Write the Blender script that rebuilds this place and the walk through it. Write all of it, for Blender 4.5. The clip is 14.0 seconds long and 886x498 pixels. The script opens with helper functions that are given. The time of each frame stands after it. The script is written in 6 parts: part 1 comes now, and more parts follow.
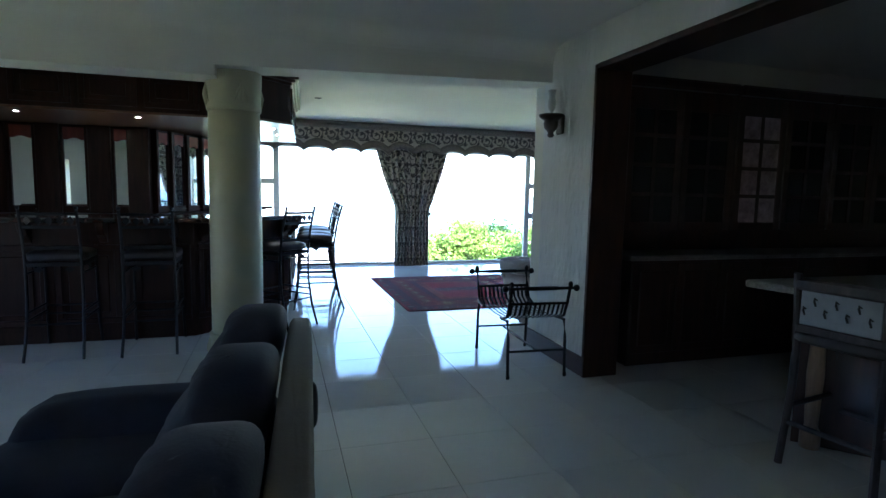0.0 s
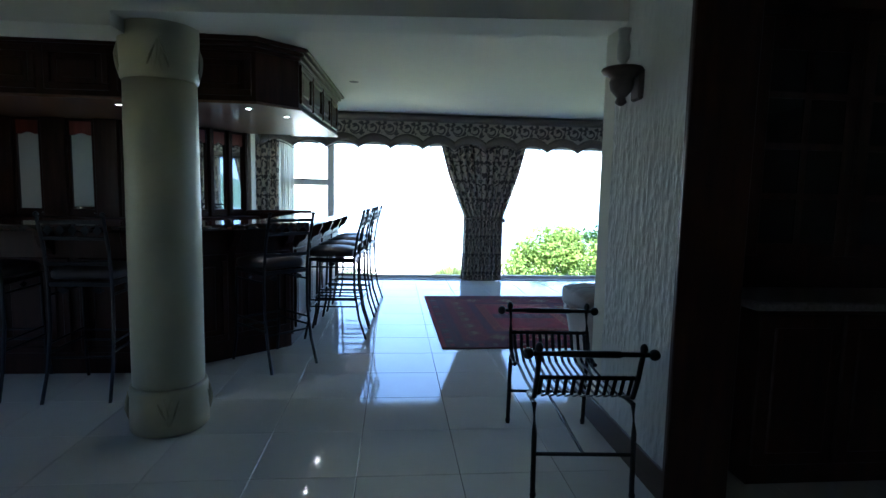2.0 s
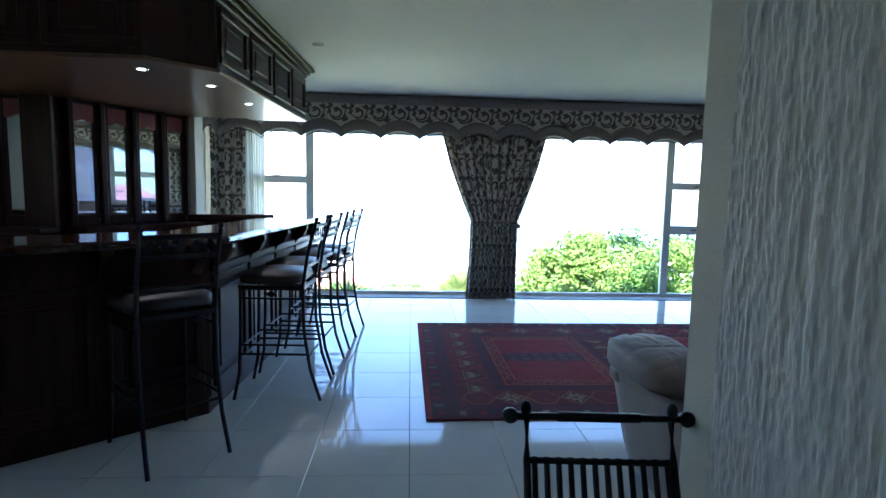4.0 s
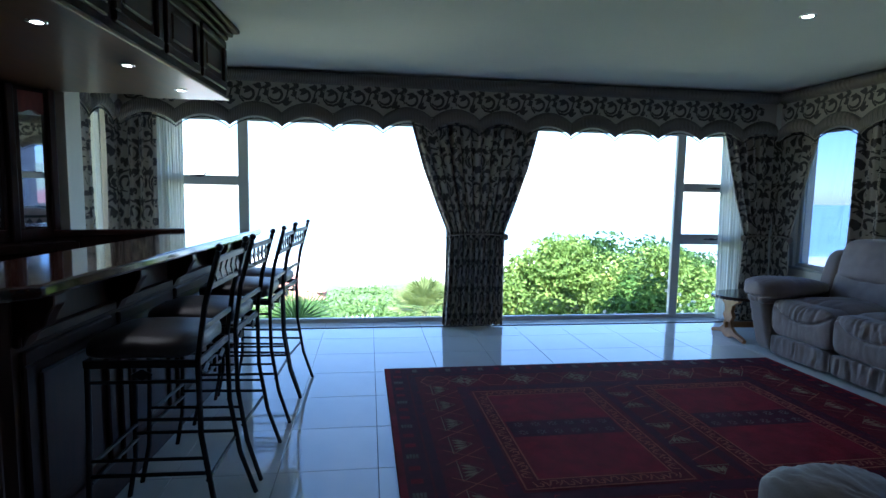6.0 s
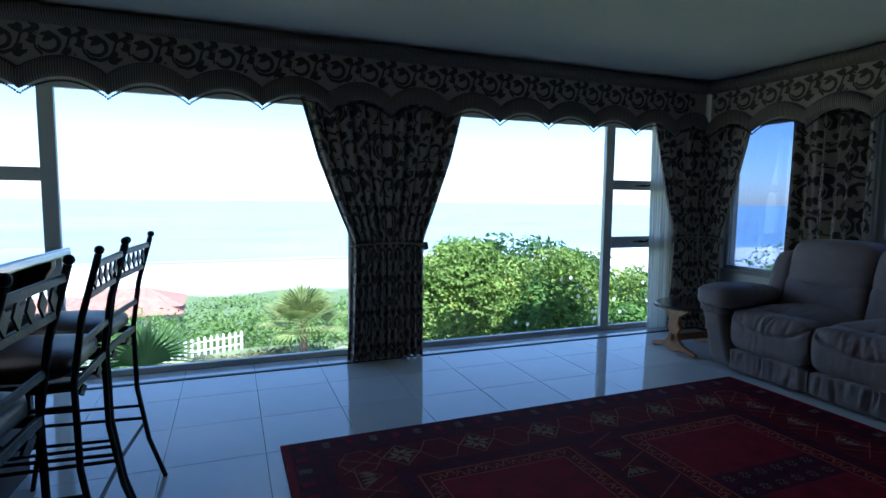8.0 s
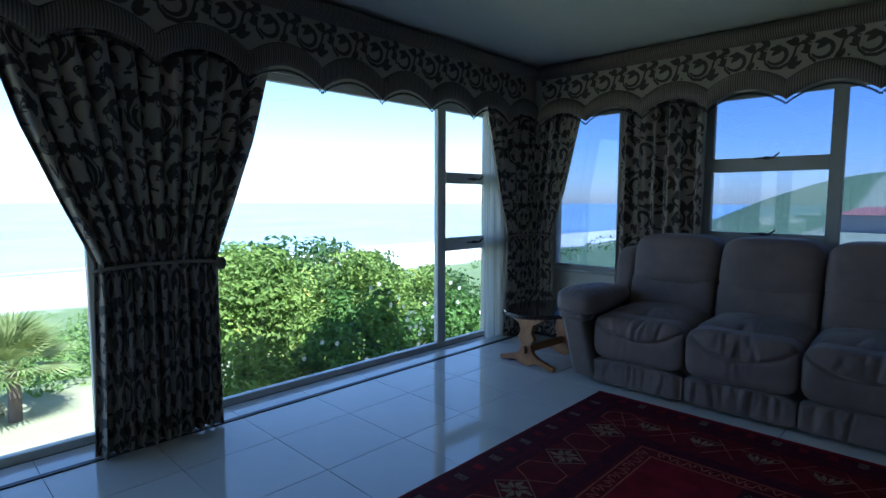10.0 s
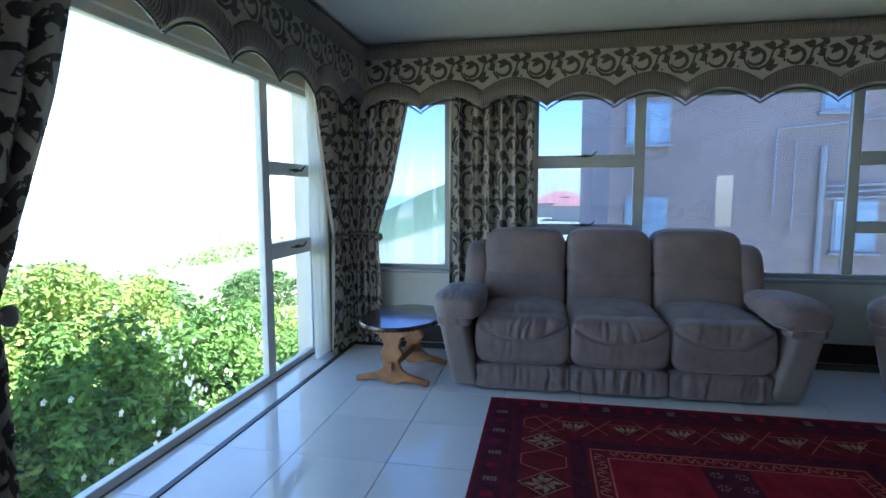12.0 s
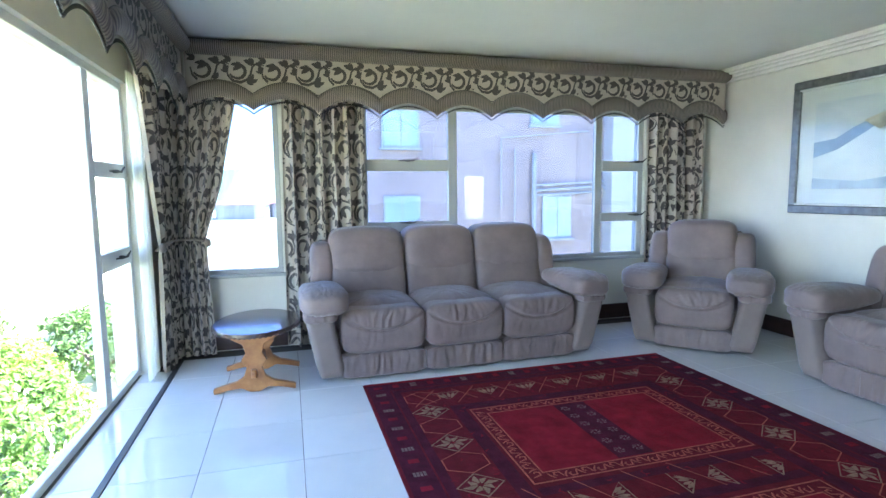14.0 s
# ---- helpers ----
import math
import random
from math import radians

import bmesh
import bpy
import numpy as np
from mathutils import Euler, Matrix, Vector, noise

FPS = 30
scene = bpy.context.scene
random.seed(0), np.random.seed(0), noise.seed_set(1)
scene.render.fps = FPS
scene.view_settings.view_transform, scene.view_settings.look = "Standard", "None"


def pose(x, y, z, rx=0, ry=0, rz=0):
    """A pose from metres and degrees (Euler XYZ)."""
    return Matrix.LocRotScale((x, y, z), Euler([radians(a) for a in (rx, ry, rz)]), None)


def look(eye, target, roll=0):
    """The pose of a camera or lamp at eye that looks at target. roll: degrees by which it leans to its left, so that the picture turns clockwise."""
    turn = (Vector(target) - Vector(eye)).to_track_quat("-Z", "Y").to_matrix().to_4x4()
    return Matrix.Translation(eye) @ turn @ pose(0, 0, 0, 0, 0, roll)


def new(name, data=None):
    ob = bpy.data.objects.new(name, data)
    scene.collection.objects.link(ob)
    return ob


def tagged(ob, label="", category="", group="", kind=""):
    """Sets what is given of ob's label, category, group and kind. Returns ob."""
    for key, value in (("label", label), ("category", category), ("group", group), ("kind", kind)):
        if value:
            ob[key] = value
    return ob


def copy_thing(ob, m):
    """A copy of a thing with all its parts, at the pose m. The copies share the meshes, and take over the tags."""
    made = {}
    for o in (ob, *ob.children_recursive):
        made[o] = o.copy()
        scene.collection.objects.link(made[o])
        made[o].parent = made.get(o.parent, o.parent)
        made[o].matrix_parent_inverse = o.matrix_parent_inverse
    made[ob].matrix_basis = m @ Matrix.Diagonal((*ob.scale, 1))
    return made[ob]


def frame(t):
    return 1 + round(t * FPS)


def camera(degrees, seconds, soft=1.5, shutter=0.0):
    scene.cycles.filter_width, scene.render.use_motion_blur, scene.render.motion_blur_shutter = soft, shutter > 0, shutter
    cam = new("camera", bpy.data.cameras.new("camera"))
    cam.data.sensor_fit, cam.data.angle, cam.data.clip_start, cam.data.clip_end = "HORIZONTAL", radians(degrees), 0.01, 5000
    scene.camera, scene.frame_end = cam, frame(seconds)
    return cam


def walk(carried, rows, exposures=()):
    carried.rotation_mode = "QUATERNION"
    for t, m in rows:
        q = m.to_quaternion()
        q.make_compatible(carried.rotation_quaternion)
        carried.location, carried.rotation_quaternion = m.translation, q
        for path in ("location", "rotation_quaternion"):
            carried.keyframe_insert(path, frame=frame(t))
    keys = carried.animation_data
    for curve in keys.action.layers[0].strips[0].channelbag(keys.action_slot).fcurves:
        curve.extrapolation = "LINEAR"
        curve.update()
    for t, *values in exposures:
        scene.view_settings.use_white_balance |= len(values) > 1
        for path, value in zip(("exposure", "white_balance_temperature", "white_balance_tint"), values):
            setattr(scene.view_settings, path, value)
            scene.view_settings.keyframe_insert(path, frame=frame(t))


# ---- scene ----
cam = camera(78.83, 14.0)
# t, x, y, z, yaw, pitch, roll
ROWS = [
    (0, 0.005, 0.053, 1.336, -16.88, -5.93, -1.16),
    (0.5, 0.288, 0.348, 1.335, -15.09, -5.84, -1.18),
    (1, 0.559, 0.651, 1.334, -11.36, -5.81, -1.16),
    (1.5, 0.774, 0.97, 1.334, -7.66, -5.81, -1.14),
    (2, 0.952, 1.312, 1.336, -5.14, -5.8, -1.23),
    (2.5, 1.081, 1.675, 1.337, -3.28, -5.84, -1.25),
    (5, 1.294, 3.48, 1.361, -3.84, -5.95, -1.19),
    (5.5, 1.283, 3.806, 1.368, -5.16, -5.87, -1.09),
    (6, 1.23, 4.121, 1.375, -7.82, -5.74, -1.01),
    (6.5, 1.18, 4.448, 1.372, -10.67, -5.58, -0.88),
    (7, 1.126, 4.761, 1.37, -13.76, -5.47, -0.78),
    (7.5, 1.101, 5.048, 1.357, -17.56, -5.41, -0.74),
    (8, 1.139, 5.343, 1.343, -21.45, -5.32, -0.65),
    (8.5, 1.189, 5.622, 1.334, -26.19, -5.18, -0.48),
    (9, 1.256, 5.874, 1.326, -32.82, -5.13, -0.28),
    (11.5, 1.369, 7.665, 1.299, -68.92, -5.71, -0.11),
    (12, 1.298, 7.940, 1.329, -78.84, -5.95, 0.08),
    (12.5, 1.267, 8.209, 1.328, -87.71, -5.91, 0.35),
    (13, 1.224, 8.419, 1.326, -95.83, -6.06, 0.42),
    (13.5, 1.139, 8.597, 1.334, -101.59, -6.02, 0.58),
    (14, 1.038, 8.735, 1.351, -105.94, -6.18, 0.56),
]
EXPOSURES = [(0.0, 3.75, 5200, 14), (0.5, 3.1, 5150, 14), (1.0, 2.8, 5150, 14), (1.5, 2.9, 5150, 14), (2.5, 3.3, 5150, 14), (5.0, 3.45, 5100, 14), (6.0, 2.45, 5000, 13), (7.0, 1.75, 4900, 13), (9.0, 1.55, 4900, 13), (11.5, 1.85, 5000, 14), (12.0, 3.0, 5350, 15), (12.5, 3.5, 5500, 17), (13.0, 3.95, 5600, 18), (14.0, 4.4, 5700, 19)]
SKY = 0.11
walk(cam, [(t, pose(x, y, z, 90 + pitch, roll, yaw)) for t, x, y, z, yaw, pitch, roll in ROWS], EXPOSURES)

# ---- world and sun ----
world = bpy.data.worlds.new("world")
scene.world = world
world.use_nodes = True
wn, wl = world.node_tree.nodes, world.node_tree.links
sky = wn.new("ShaderNodeTexSky")
sky.sky_type = "NISHITA"
sky.sun_disc = False
sky.sun_elevation, sky.sun_rotation = radians(56), radians(182)
sky.air_density, sky.dust_density = 1.0, 0.4
wn["Background"].inputs["Strength"].default_value = SKY
wl.new(sky.outputs[0], wn["Background"].inputs["Color"])
sun = new("sun", bpy.data.lights.new("sun", "SUN"))
sun.data.energy, sun.data.angle, sun.data.color = 5.0, radians(0.5), (1.0, 0.95, 0.87)
sun.matrix_world = look((0, 0, 30), (0.5, 14, 9.2))

# ---- materials ----
def mat(name, color, rough=0.6, metal=0.0, scale=8.0, vary=0.15, bump=0.0, bscale=60.0, coat=0.0, second=None, rnd=0.0, spec=0.5, stretch=(1, 1, 1), sheen=0.0):
    m = bpy.data.materials.new(name)
    m.use_nodes = True
    n, l = m.node_tree.nodes, m.node_tree.links
    b = n["Principled BSDF"]
    b.inputs["Roughness"].default_value, b.inputs["Metallic"].default_value = rough, metal
    b.inputs["Coat Weight"].default_value, b.inputs["Coat Roughness"].default_value = coat, 0.08
    b.inputs["Specular IOR Level"].default_value = spec
    b.inputs["Sheen Weight"].default_value = sheen
    tc, mp = n.new("ShaderNodeTexCoord"), n.new("ShaderNodeMapping")
    mp.inputs["Scale"].default_value = stretch
    l.new(tc.outputs["Object"], mp.inputs["Vector"])
    t = n.new("ShaderNodeTexNoise")
    t.inputs["Scale"].default_value, t.inputs["Detail"].default_value, t.inputs["Roughness"].default_value = scale, 6, 0.65
    l.new(mp.outputs[0], t.inputs["Vector"])
    r = n.new("ShaderNodeValToRGB")
    c2 = second or [min(1, c * (1 + vary)) for c in color]
    r.color_ramp.elements[0].color = (*[c * (1 - vary) for c in color], 1)
    r.color_ramp.elements[1].color = (*c2, 1)
    r.color_ramp.elements[0].position, r.color_ramp.elements[1].position = 0.32, 0.7
    l.new(t.outputs["Fac"], r.inputs["Fac"])
    last = r.outputs["Color"]
    if rnd:
        oi, hs, mr = n.new("ShaderNodeObjectInfo"), n.new("ShaderNodeHueSaturation"), n.new("ShaderNodeMapRange")
        mr.inputs["To Min"].default_value, mr.inputs["To Max"].default_value = 1 - rnd, 1 + rnd
        l.new(oi.outputs["Random"], mr.inputs["Value"])
        l.new(mr.outputs[0], hs.inputs["Value"])
        l.new(last, hs.inputs["Color"])
        last = hs.outputs["Color"]
    l.new(last, b.inputs["Base Color"])
    rr = n.new("ShaderNodeMapRange")
    rr.inputs["To Min"].default_value, rr.inputs["To Max"].default_value = max(0.02, rough * 0.85), min(1, rough * 1.15)
    l.new(t.outputs["Fac"], rr.inputs["Value"])
    l.new(rr.outputs[0], b.inputs["Roughness"])
    if bump:
        t2, bp = n.new("ShaderNodeTexNoise"), n.new("ShaderNodeBump")
        t2.inputs["Scale"].default_value, t2.inputs["Detail"].default_value = bscale, 4
        l.new(mp.outputs[0], t2.inputs["Vector"])
        bp.inputs["Strength"].default_value, bp.inputs["Distance"].default_value = bump, 0.01
        l.new(t2.outputs["Fac"], bp.inputs["Height"])
        l.new(bp.outputs[0], b.inputs["Normal"])
    return m


def emitting(name, color, strength):
    m = bpy.data.materials.new(name)
    m.use_nodes = True
    b = m.node_tree.nodes["Principled BSDF"]
    b.inputs["Base Color"].default_value = (*color, 1)
    b.inputs["Emission Color"].default_value = (*color, 1)
    b.inputs["Emission Strength"].default_value = strength
    return m


def glass_mat(name, tint, least=0.03, most=0.35):
    """Clear or tinted pane, more reflective at a glancing angle."""
    m = bpy.data.materials.new(name)
    m.use_nodes = True
    n, l = m.node_tree.nodes, m.node_tree.links
    n.remove(n["Principled BSDF"])
    tr, gl, mx, lw = n.new("ShaderNodeBsdfTransparent"), n.new("ShaderNodeBsdfGlossy"), n.new("ShaderNodeMixShader"), n.new("ShaderNodeLayerWeight")
    pw, mr = n.new("ShaderNodeMath"), n.new("ShaderNodeMapRange")
    pw.operation = "POWER"
    pw.inputs[1].default_value = 5
    tr.inputs["Color"].default_value = (*tint, 1)
    gl.inputs["Roughness"].default_value = 0.0
    mr.inputs["To Min"].default_value, mr.inputs["To Max"].default_value = least, most
    l.new(lw.outputs["Facing"], pw.inputs[0])
    l.new(pw.outputs[0], mr.inputs["Value"])
    l.new(mr.outputs[0], mx.inputs[0])
    l.new(tr.outputs[0], mx.inputs[1])
    l.new(gl.outputs[0], mx.inputs[2])
    l.new(mx.outputs[0], n["Material Output"].inputs["Surface"])
    return m


PLASTER = mat("cream_plaster", (0.62, 0.60, 0.52), 0.85, scale=1.5, vary=0.06, bump=0.15, bscale=90)
ROUGH_PLASTER = mat("textured_plaster", (0.60, 0.60, 0.58), 0.9, scale=3, vary=0.08, bump=0.9, bscale=22, stretch=(1, 1, 0.3))
CEILING = mat("ceiling_paint", (0.68, 0.67, 0.62), 0.8, scale=0.8, vary=0.04, bump=0.06, bscale=70)
TILE = mat("glazed_floor_tile", (0.66, 0.655, 0.62), 0.06, scale=1.6, vary=0.05, rnd=0.04, spec=0.6, bump=0.012, bscale=5)
GROUT = mat("dark_grout", (0.06, 0.055, 0.05), 0.8, scale=20)
ALU = mat("white_aluminium", (0.62, 0.63, 0.62), 0.4, scale=5, vary=0.04)
GLASS = glass_mat("window_glass", (0.97, 0.985, 0.98))
GLASS_BLUE = glass_mat("blue_tinted_glass", (0.46, 0.53, 0.67), 0.06, 0.5)
ALU_GREY = mat("grey_aluminium", (0.36, 0.37, 0.35), 0.4, scale=5, vary=0.05)
TRACK = mat("dark_track", (0.03, 0.03, 0.032), 0.5, scale=20)
MAHOGANY = mat("dark_mahogany", (0.022, 0.0085, 0.006), 0.42, scale=3, vary=0.35, second=(0.044, 0.016, 0.010), stretch=(6, 6, 0.6), coat=0.02, spec=0.2, bump=0.03, bscale=40)
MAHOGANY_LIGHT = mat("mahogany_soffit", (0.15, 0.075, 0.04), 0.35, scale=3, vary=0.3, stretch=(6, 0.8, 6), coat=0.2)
MIRROR = mat("mirror_glass", (0.78, 0.82, 0.84), 0.02, 1.0, scale=1, vary=0.01)
PILLAR = mat("painted_column", (0.41, 0.385, 0.255), 0.42, scale=2.5, vary=0.10, bump=0.1, bscale=14)
SKIRT = mat("dark_skirting", (0.045, 0.025, 0.02), 0.3, scale=4, vary=0.3, stretch=(1, 1, 6))

# ---- mesh helpers ----
def part(name, bm, material, parent=None, label="", smooth=False):
    me = bpy.data.meshes.new(name)
    bm.normal_update()
    bm.to_mesh(me)
    bm.free()
    if smooth:
        for p in me.polygons:
            p.use_smooth = True
    me.materials.append(material)
    ob = new(name, me)
    if parent is not None:
        ob.parent = parent
    if label:
        ob["label"] = label
    return ob


def shared(name, me, parent, m):
    ob = new(name, me)
    ob.parent = parent
    ob.matrix_basis = m
    return ob


def thing(name, label, category, m=None, group="", kind=""):
    ob = new(name)
    ob.empty_display_size = 0.1
    if m is not None:
        ob.matrix_basis = m
    return tagged(ob, label, category, group, kind)


def box(x0, y0, z0, x1, y1, z1, bevel=0.0, bm=None, seg=1):
    out = bm or bmesh.new()
    vs = [out.verts.new((x, y, z)) for x in (x0, x1) for y in (y0, y1) for z in (z0, z1)]
    fs = [out.faces.new([vs[i] for i in q]) for q in ((0, 1, 3, 2), (4, 6, 7, 5), (0, 4, 5, 1), (2, 3, 7, 6), (0, 2, 6, 4), (1, 5, 7, 3))]
    if bevel:
        es = {e for f in fs for e in f.edges}
        bmesh.ops.bevel(out, geom=list(es), offset=bevel, segments=seg, profile=0.5, affect="EDGES")
    return out


def prism(poly, z0, z1, bevel=0.0, bm=None, seg=1):
    out = bm or bmesh.new()
    a = [out.verts.new((x, y, z0)) for x, y in poly]
    b = [out.verts.new((x, y, z1)) for x, y in poly]
    n = len(poly)
    fs = [out.faces.new(a[::-1]), out.faces.new(b)] + [out.faces.new((a[i], a[(i + 1) % n], b[(i + 1) % n], b[i])) for i in range(n)]
    bmesh.ops.recalc_face_normals(out, faces=fs)
    if bevel:
        bmesh.ops.bevel(out, geom=list({e for f in fs for e in f.edges}), offset=bevel, segments=seg, profile=0.5, affect="EDGES")
    return out


def tube(points, radius, sides=8, bm=None, flat=1.0):
    """A bent bar through points; radius is a number or one per point."""
    out = bm or bmesh.new()
    pts = [Vector(p) for p in points]
    rings = []
    for i, p in enumerate(pts):
        d = (pts[min(i + 1, len(pts) - 1)] - pts[max(i - 1, 0)]).normalized()
        up = Vector((0, 0, 1)) if abs(d.z) < 0.95 else Vector((0, 1, 0))
        s = d.cross(up).normalized()
        u = s.cross(d)
        r = radius[i] if isinstance(radius, (list, tuple)) else radius
        rings.append([out.verts.new(p + r * (math.cos(a) * s + flat * math.sin(a) * u)) for a in (2 * math.pi * k / sides for k in range(sides))])
    for a, b in zip(rings, rings[1:]):
        for k in range(sides):
            out.faces.new((a[k], a[(k + 1) % sides], b[(k + 1) % sides], b[k]))
    out.faces.new(rings[0][::-1])
    out.faces.new(rings[-1])
    return out


def lathe(profile, sides=24, bm=None, at=(0, 0, 0)):
    out = bm or bmesh.new()
    o = Vector(at)
    rings = [[out.verts.new(o + Vector((r * math.cos(2 * math.pi * k / sides), r * math.sin(2 * math.pi * k / sides), z))) for k in range(sides)] for r, z in profile]
    for a, b in zip(rings, rings[1:]):
        for k in range(sides):
            out.faces.new((a[k], a[(k + 1) % sides], b[(k + 1) % sides], b[k]))
    out.faces.new(rings[0][::-1])
    out.faces.new(rings[-1])
    return out


def spow(v, e):
    return math.copysign(abs(v) ** e, v)


def even(w, e):
    """The angle at which a rounded box's outline lies in the direction w."""
    c, s = math.cos(w), math.sin(w)
    return math.atan2(spow(s, 1 / e) if abs(s) > 1e-9 else 0.0, spow(c, 1 / e) if abs(c) > 1e-9 else 0.0)


def cushion(cx, cy, cz, sx, sy, sz, e1=0.35, e2=0.35, nu=28, nv=18, wrinkle=0.0, wscale=9.0, shape=None, bm=None, seed=0.0, wdir=(1, 1, 1)):
    """A padded block: a rounded box with creases. shape bends each point."""
    out = bm or bmesh.new()
    grid = []
    for j in range(nv + 1):
        v = even(-math.pi / 2 + math.pi * j / nv, e1)
        row = []
        for i in range(nu):
            u = even(2 * math.pi * i / nu, e2)
            x, y, z = spow(math.cos(v), e1) * spow(math.cos(u), e2), spow(math.cos(v), e1) * spow(math.sin(u), e2), spow(math.sin(v), e1)
            p = Vector((x * sx / 2, y * sy / 2, z * sz / 2))
            if shape:
                p = Vector(shape(p.x, p.y, p.z))
            if wrinkle:
                q = Vector((p.x * wdir[0], p.y * wdir[1], p.z * wdir[2])) * wscale + Vector((seed, seed * 2, 0))
                k = noise.noise(q)
                p += Vector((x, y, z)).normalized() * wrinkle * (k - 1.2 * max(0, 0.25 - abs(k)))
            row.append(out.verts.new(p + Vector((cx, cy, cz))))
        grid.append(row)
    for a, b in zip(grid, grid[1:]):
        for i in range(nu):
            out.faces.new((a[i], a[(i + 1) % nu], b[(i + 1) % nu], b[i]))
    bmesh.ops.remove_doubles(out, verts=grid[0] + grid[-1], dist=1e-5)
    return out


def slab(name, label, x0, y0, z0, x1, y1, z1, m, category="wall"):
    return tagged(part(name, box(x0, y0, z0, x1, y1, z1), m), label, category, kind="structure")


# ---- large structure ----
CEIL = 2.52
GX, GY, PX, PY = 2.76, 8.71, 0.492, 0.495
slab("ground_slab", "concrete floor slab under the tiles", -3.4, -3.0, -0.25, 6.05, 9.95, -0.012, GROUT, "floor")
slab("ceiling", "smooth off-white painted ceiling", -3.4, -3.0, CEIL, 6.25, 10.1, CEIL + 0.12, CEILING, "ceiling")

# walls of the lounge
W = "cream painted plaster wall"
slab("wall_east_low", W + " under the side windows", 5.93, 4.39, -0.2, 6.13, 9.75, 0.645, PLASTER)
slab("wall_east_pier", W + " between the side windows", 5.93, 8.10, 0.645, 6.13, 8.80, 2.14, PLASTER)
slab("wall_east_end", W + " beside the side window", 5.93, 4.39, 0.645, 6.13, 5.14, 2.14, PLASTER)
slab("wall_east_corner", W + " at the window corner", 5.93, 9.52, 0.645, 6.13, 9.75, 2.14, PLASTER)
slab("wall_east_head", W + " over the side windows", 5.93, 4.39, 2.14, 6.13, 9.75, CEIL, PLASTER)
slab("wall_north_head", W + " over the big windows", -1.35, 9.82, 2.13, 6.13, 10.02, CEIL, PLASTER)
slab("wall_north_corner", W + " beside the big windows", 5.46, 9.75, -0.2, 6.13, 10.02, 2.13, PLASTER)
slab("wall_north_pier", W + " between the big windows", 2.12, 9.80, -0.2, 2.52, 10.02, 2.13, PLASTER)
slab("wall_north_left", W + " beside the big windows", -1.35, 9.78, -0.2, -0.82, 10.02, 2.13, PLASTER)
slab("wall_south", W + " with a framed picture", 2.15, 4.22, -0.2, 6.13, 4.39, CEIL, PLASTER)
slab("wall_west_low", W + " under the side window", -1.45, 8.30, -0.2, -1.25, 9.78, 0.645, PLASTER)
slab("wall_west_head", W + " over the side window", -1.45, 8.30, 2.14, -1.25, 9.78, CEIL, PLASTER)
slab("wall_west_jamb", W + " beside the side window", -1.45, 9.74, 0.645, -1.25, 9.78, 2.14, PLASTER)
slab("wall_west_return", W + " behind the bar", -1.45, 8.10, -0.2, -0.78, 8.30, CEIL, PLASTER)
# walls of the front room and kitchen
slab("wall_bar_back", W + " behind the bar", -3.4, 8.10, -0.2, -1.45, 8.30, CEIL, PLASTER)
slab("wall_far_west", W, -3.6, 4.02, -0.2, -3.4, 8.30, CEIL, PLASTER)
slab("wall_far_west_south", W, -3.6, -3.0, -0.2, -3.4, 3.40, CEIL, PLASTER)
slab("wall_far_west_low", W + " under the narrow window", -3.6, 3.40, -0.2, -3.4, 4.02, 0.45, PLASTER)
slab("wall_far_west_head", W + " over the narrow window", -3.6, 3.40, 1.78, -3.4, 4.02, CEIL, PLASTER)
slab("wall_kitchen_east", W, 6.05, -3.0, -0.2, 6.25, 4.39, CEIL, PLASTER)
wb = box(2.15, 3.46, -0.2, 2.40, 4.22, CEIL)
wg = []
for j in range(211):
    z = CEIL * j / 210
    wg.append([wb.verts.new((2.147 - 0.0048 * max(0.0, 0.45 + noise.noise(Vector((y * 30, z * 9, 1))) + 0.7 * noise.noise(Vector((y * 75, z * 26, 5)))), y, z)) for y in [3.464 + 0.0095 * i for i in range(81)]])
for a, b in zip(wg, wg[1:]):
    for i in range(80):
        wb.faces.new((a[i], b[i], b[i + 1], a[i + 1]))
tagged(part("wall_end", wb, ROUGH_PLASTER), "rough textured white plaster end of a wall", "wall", kind="structure")
slab("wall_kitchen_header", "white plaster band over the kitchen opening", 2.15, -0.2, 2.25, 2.40, 3.46, CEIL, ROUGH_PLASTER)
slab("wall_kitchen_side", W, 2.15, -3.0, -0.2, 2.40, -0.2, CEIL, PLASTER)
slab("wall_kitchen_back", W, 2.40, 3.98, -0.2, 6.05, 4.22, CEIL, PLASTER)
bm = prism([(-3.4, 2.10), (-0.40, 2.10), (-0.40, 2.17), (2.15, 2.245), (2.15, CEIL), (-3.4, CEIL)], 4.10, 4.39)
bmesh.ops.transform(bm, matrix=Matrix(((1, 0, 0, 0), (0, 0, 1, 0), (0, 1, 0, 0), (0, 0, 0, 1))), verts=bm.verts)
bmesh.ops.recalc_face_normals(bm, faces=bm.faces)
tagged(part("beam", bm, CEILING), "painted plaster ceiling beam resting on a column", "beam", kind="structure")
slab("wall_back_low", W, -3.4, -3.2, -0.2, 6.05, -3.0, 1.2, PLASTER)
slab("wall_back_head", W, -3.4, -3.2, 2.1, 6.05, -3.0, CEIL, PLASTER)
slab("wall_back_left", W, -3.4, -3.2, 1.2, -1.5, -3.0, 2.1, PLASTER)
slab("wall_back_right", W, -0.8, -3.2, 1.2, 6.05, -3.0, 2.1, PLASTER)

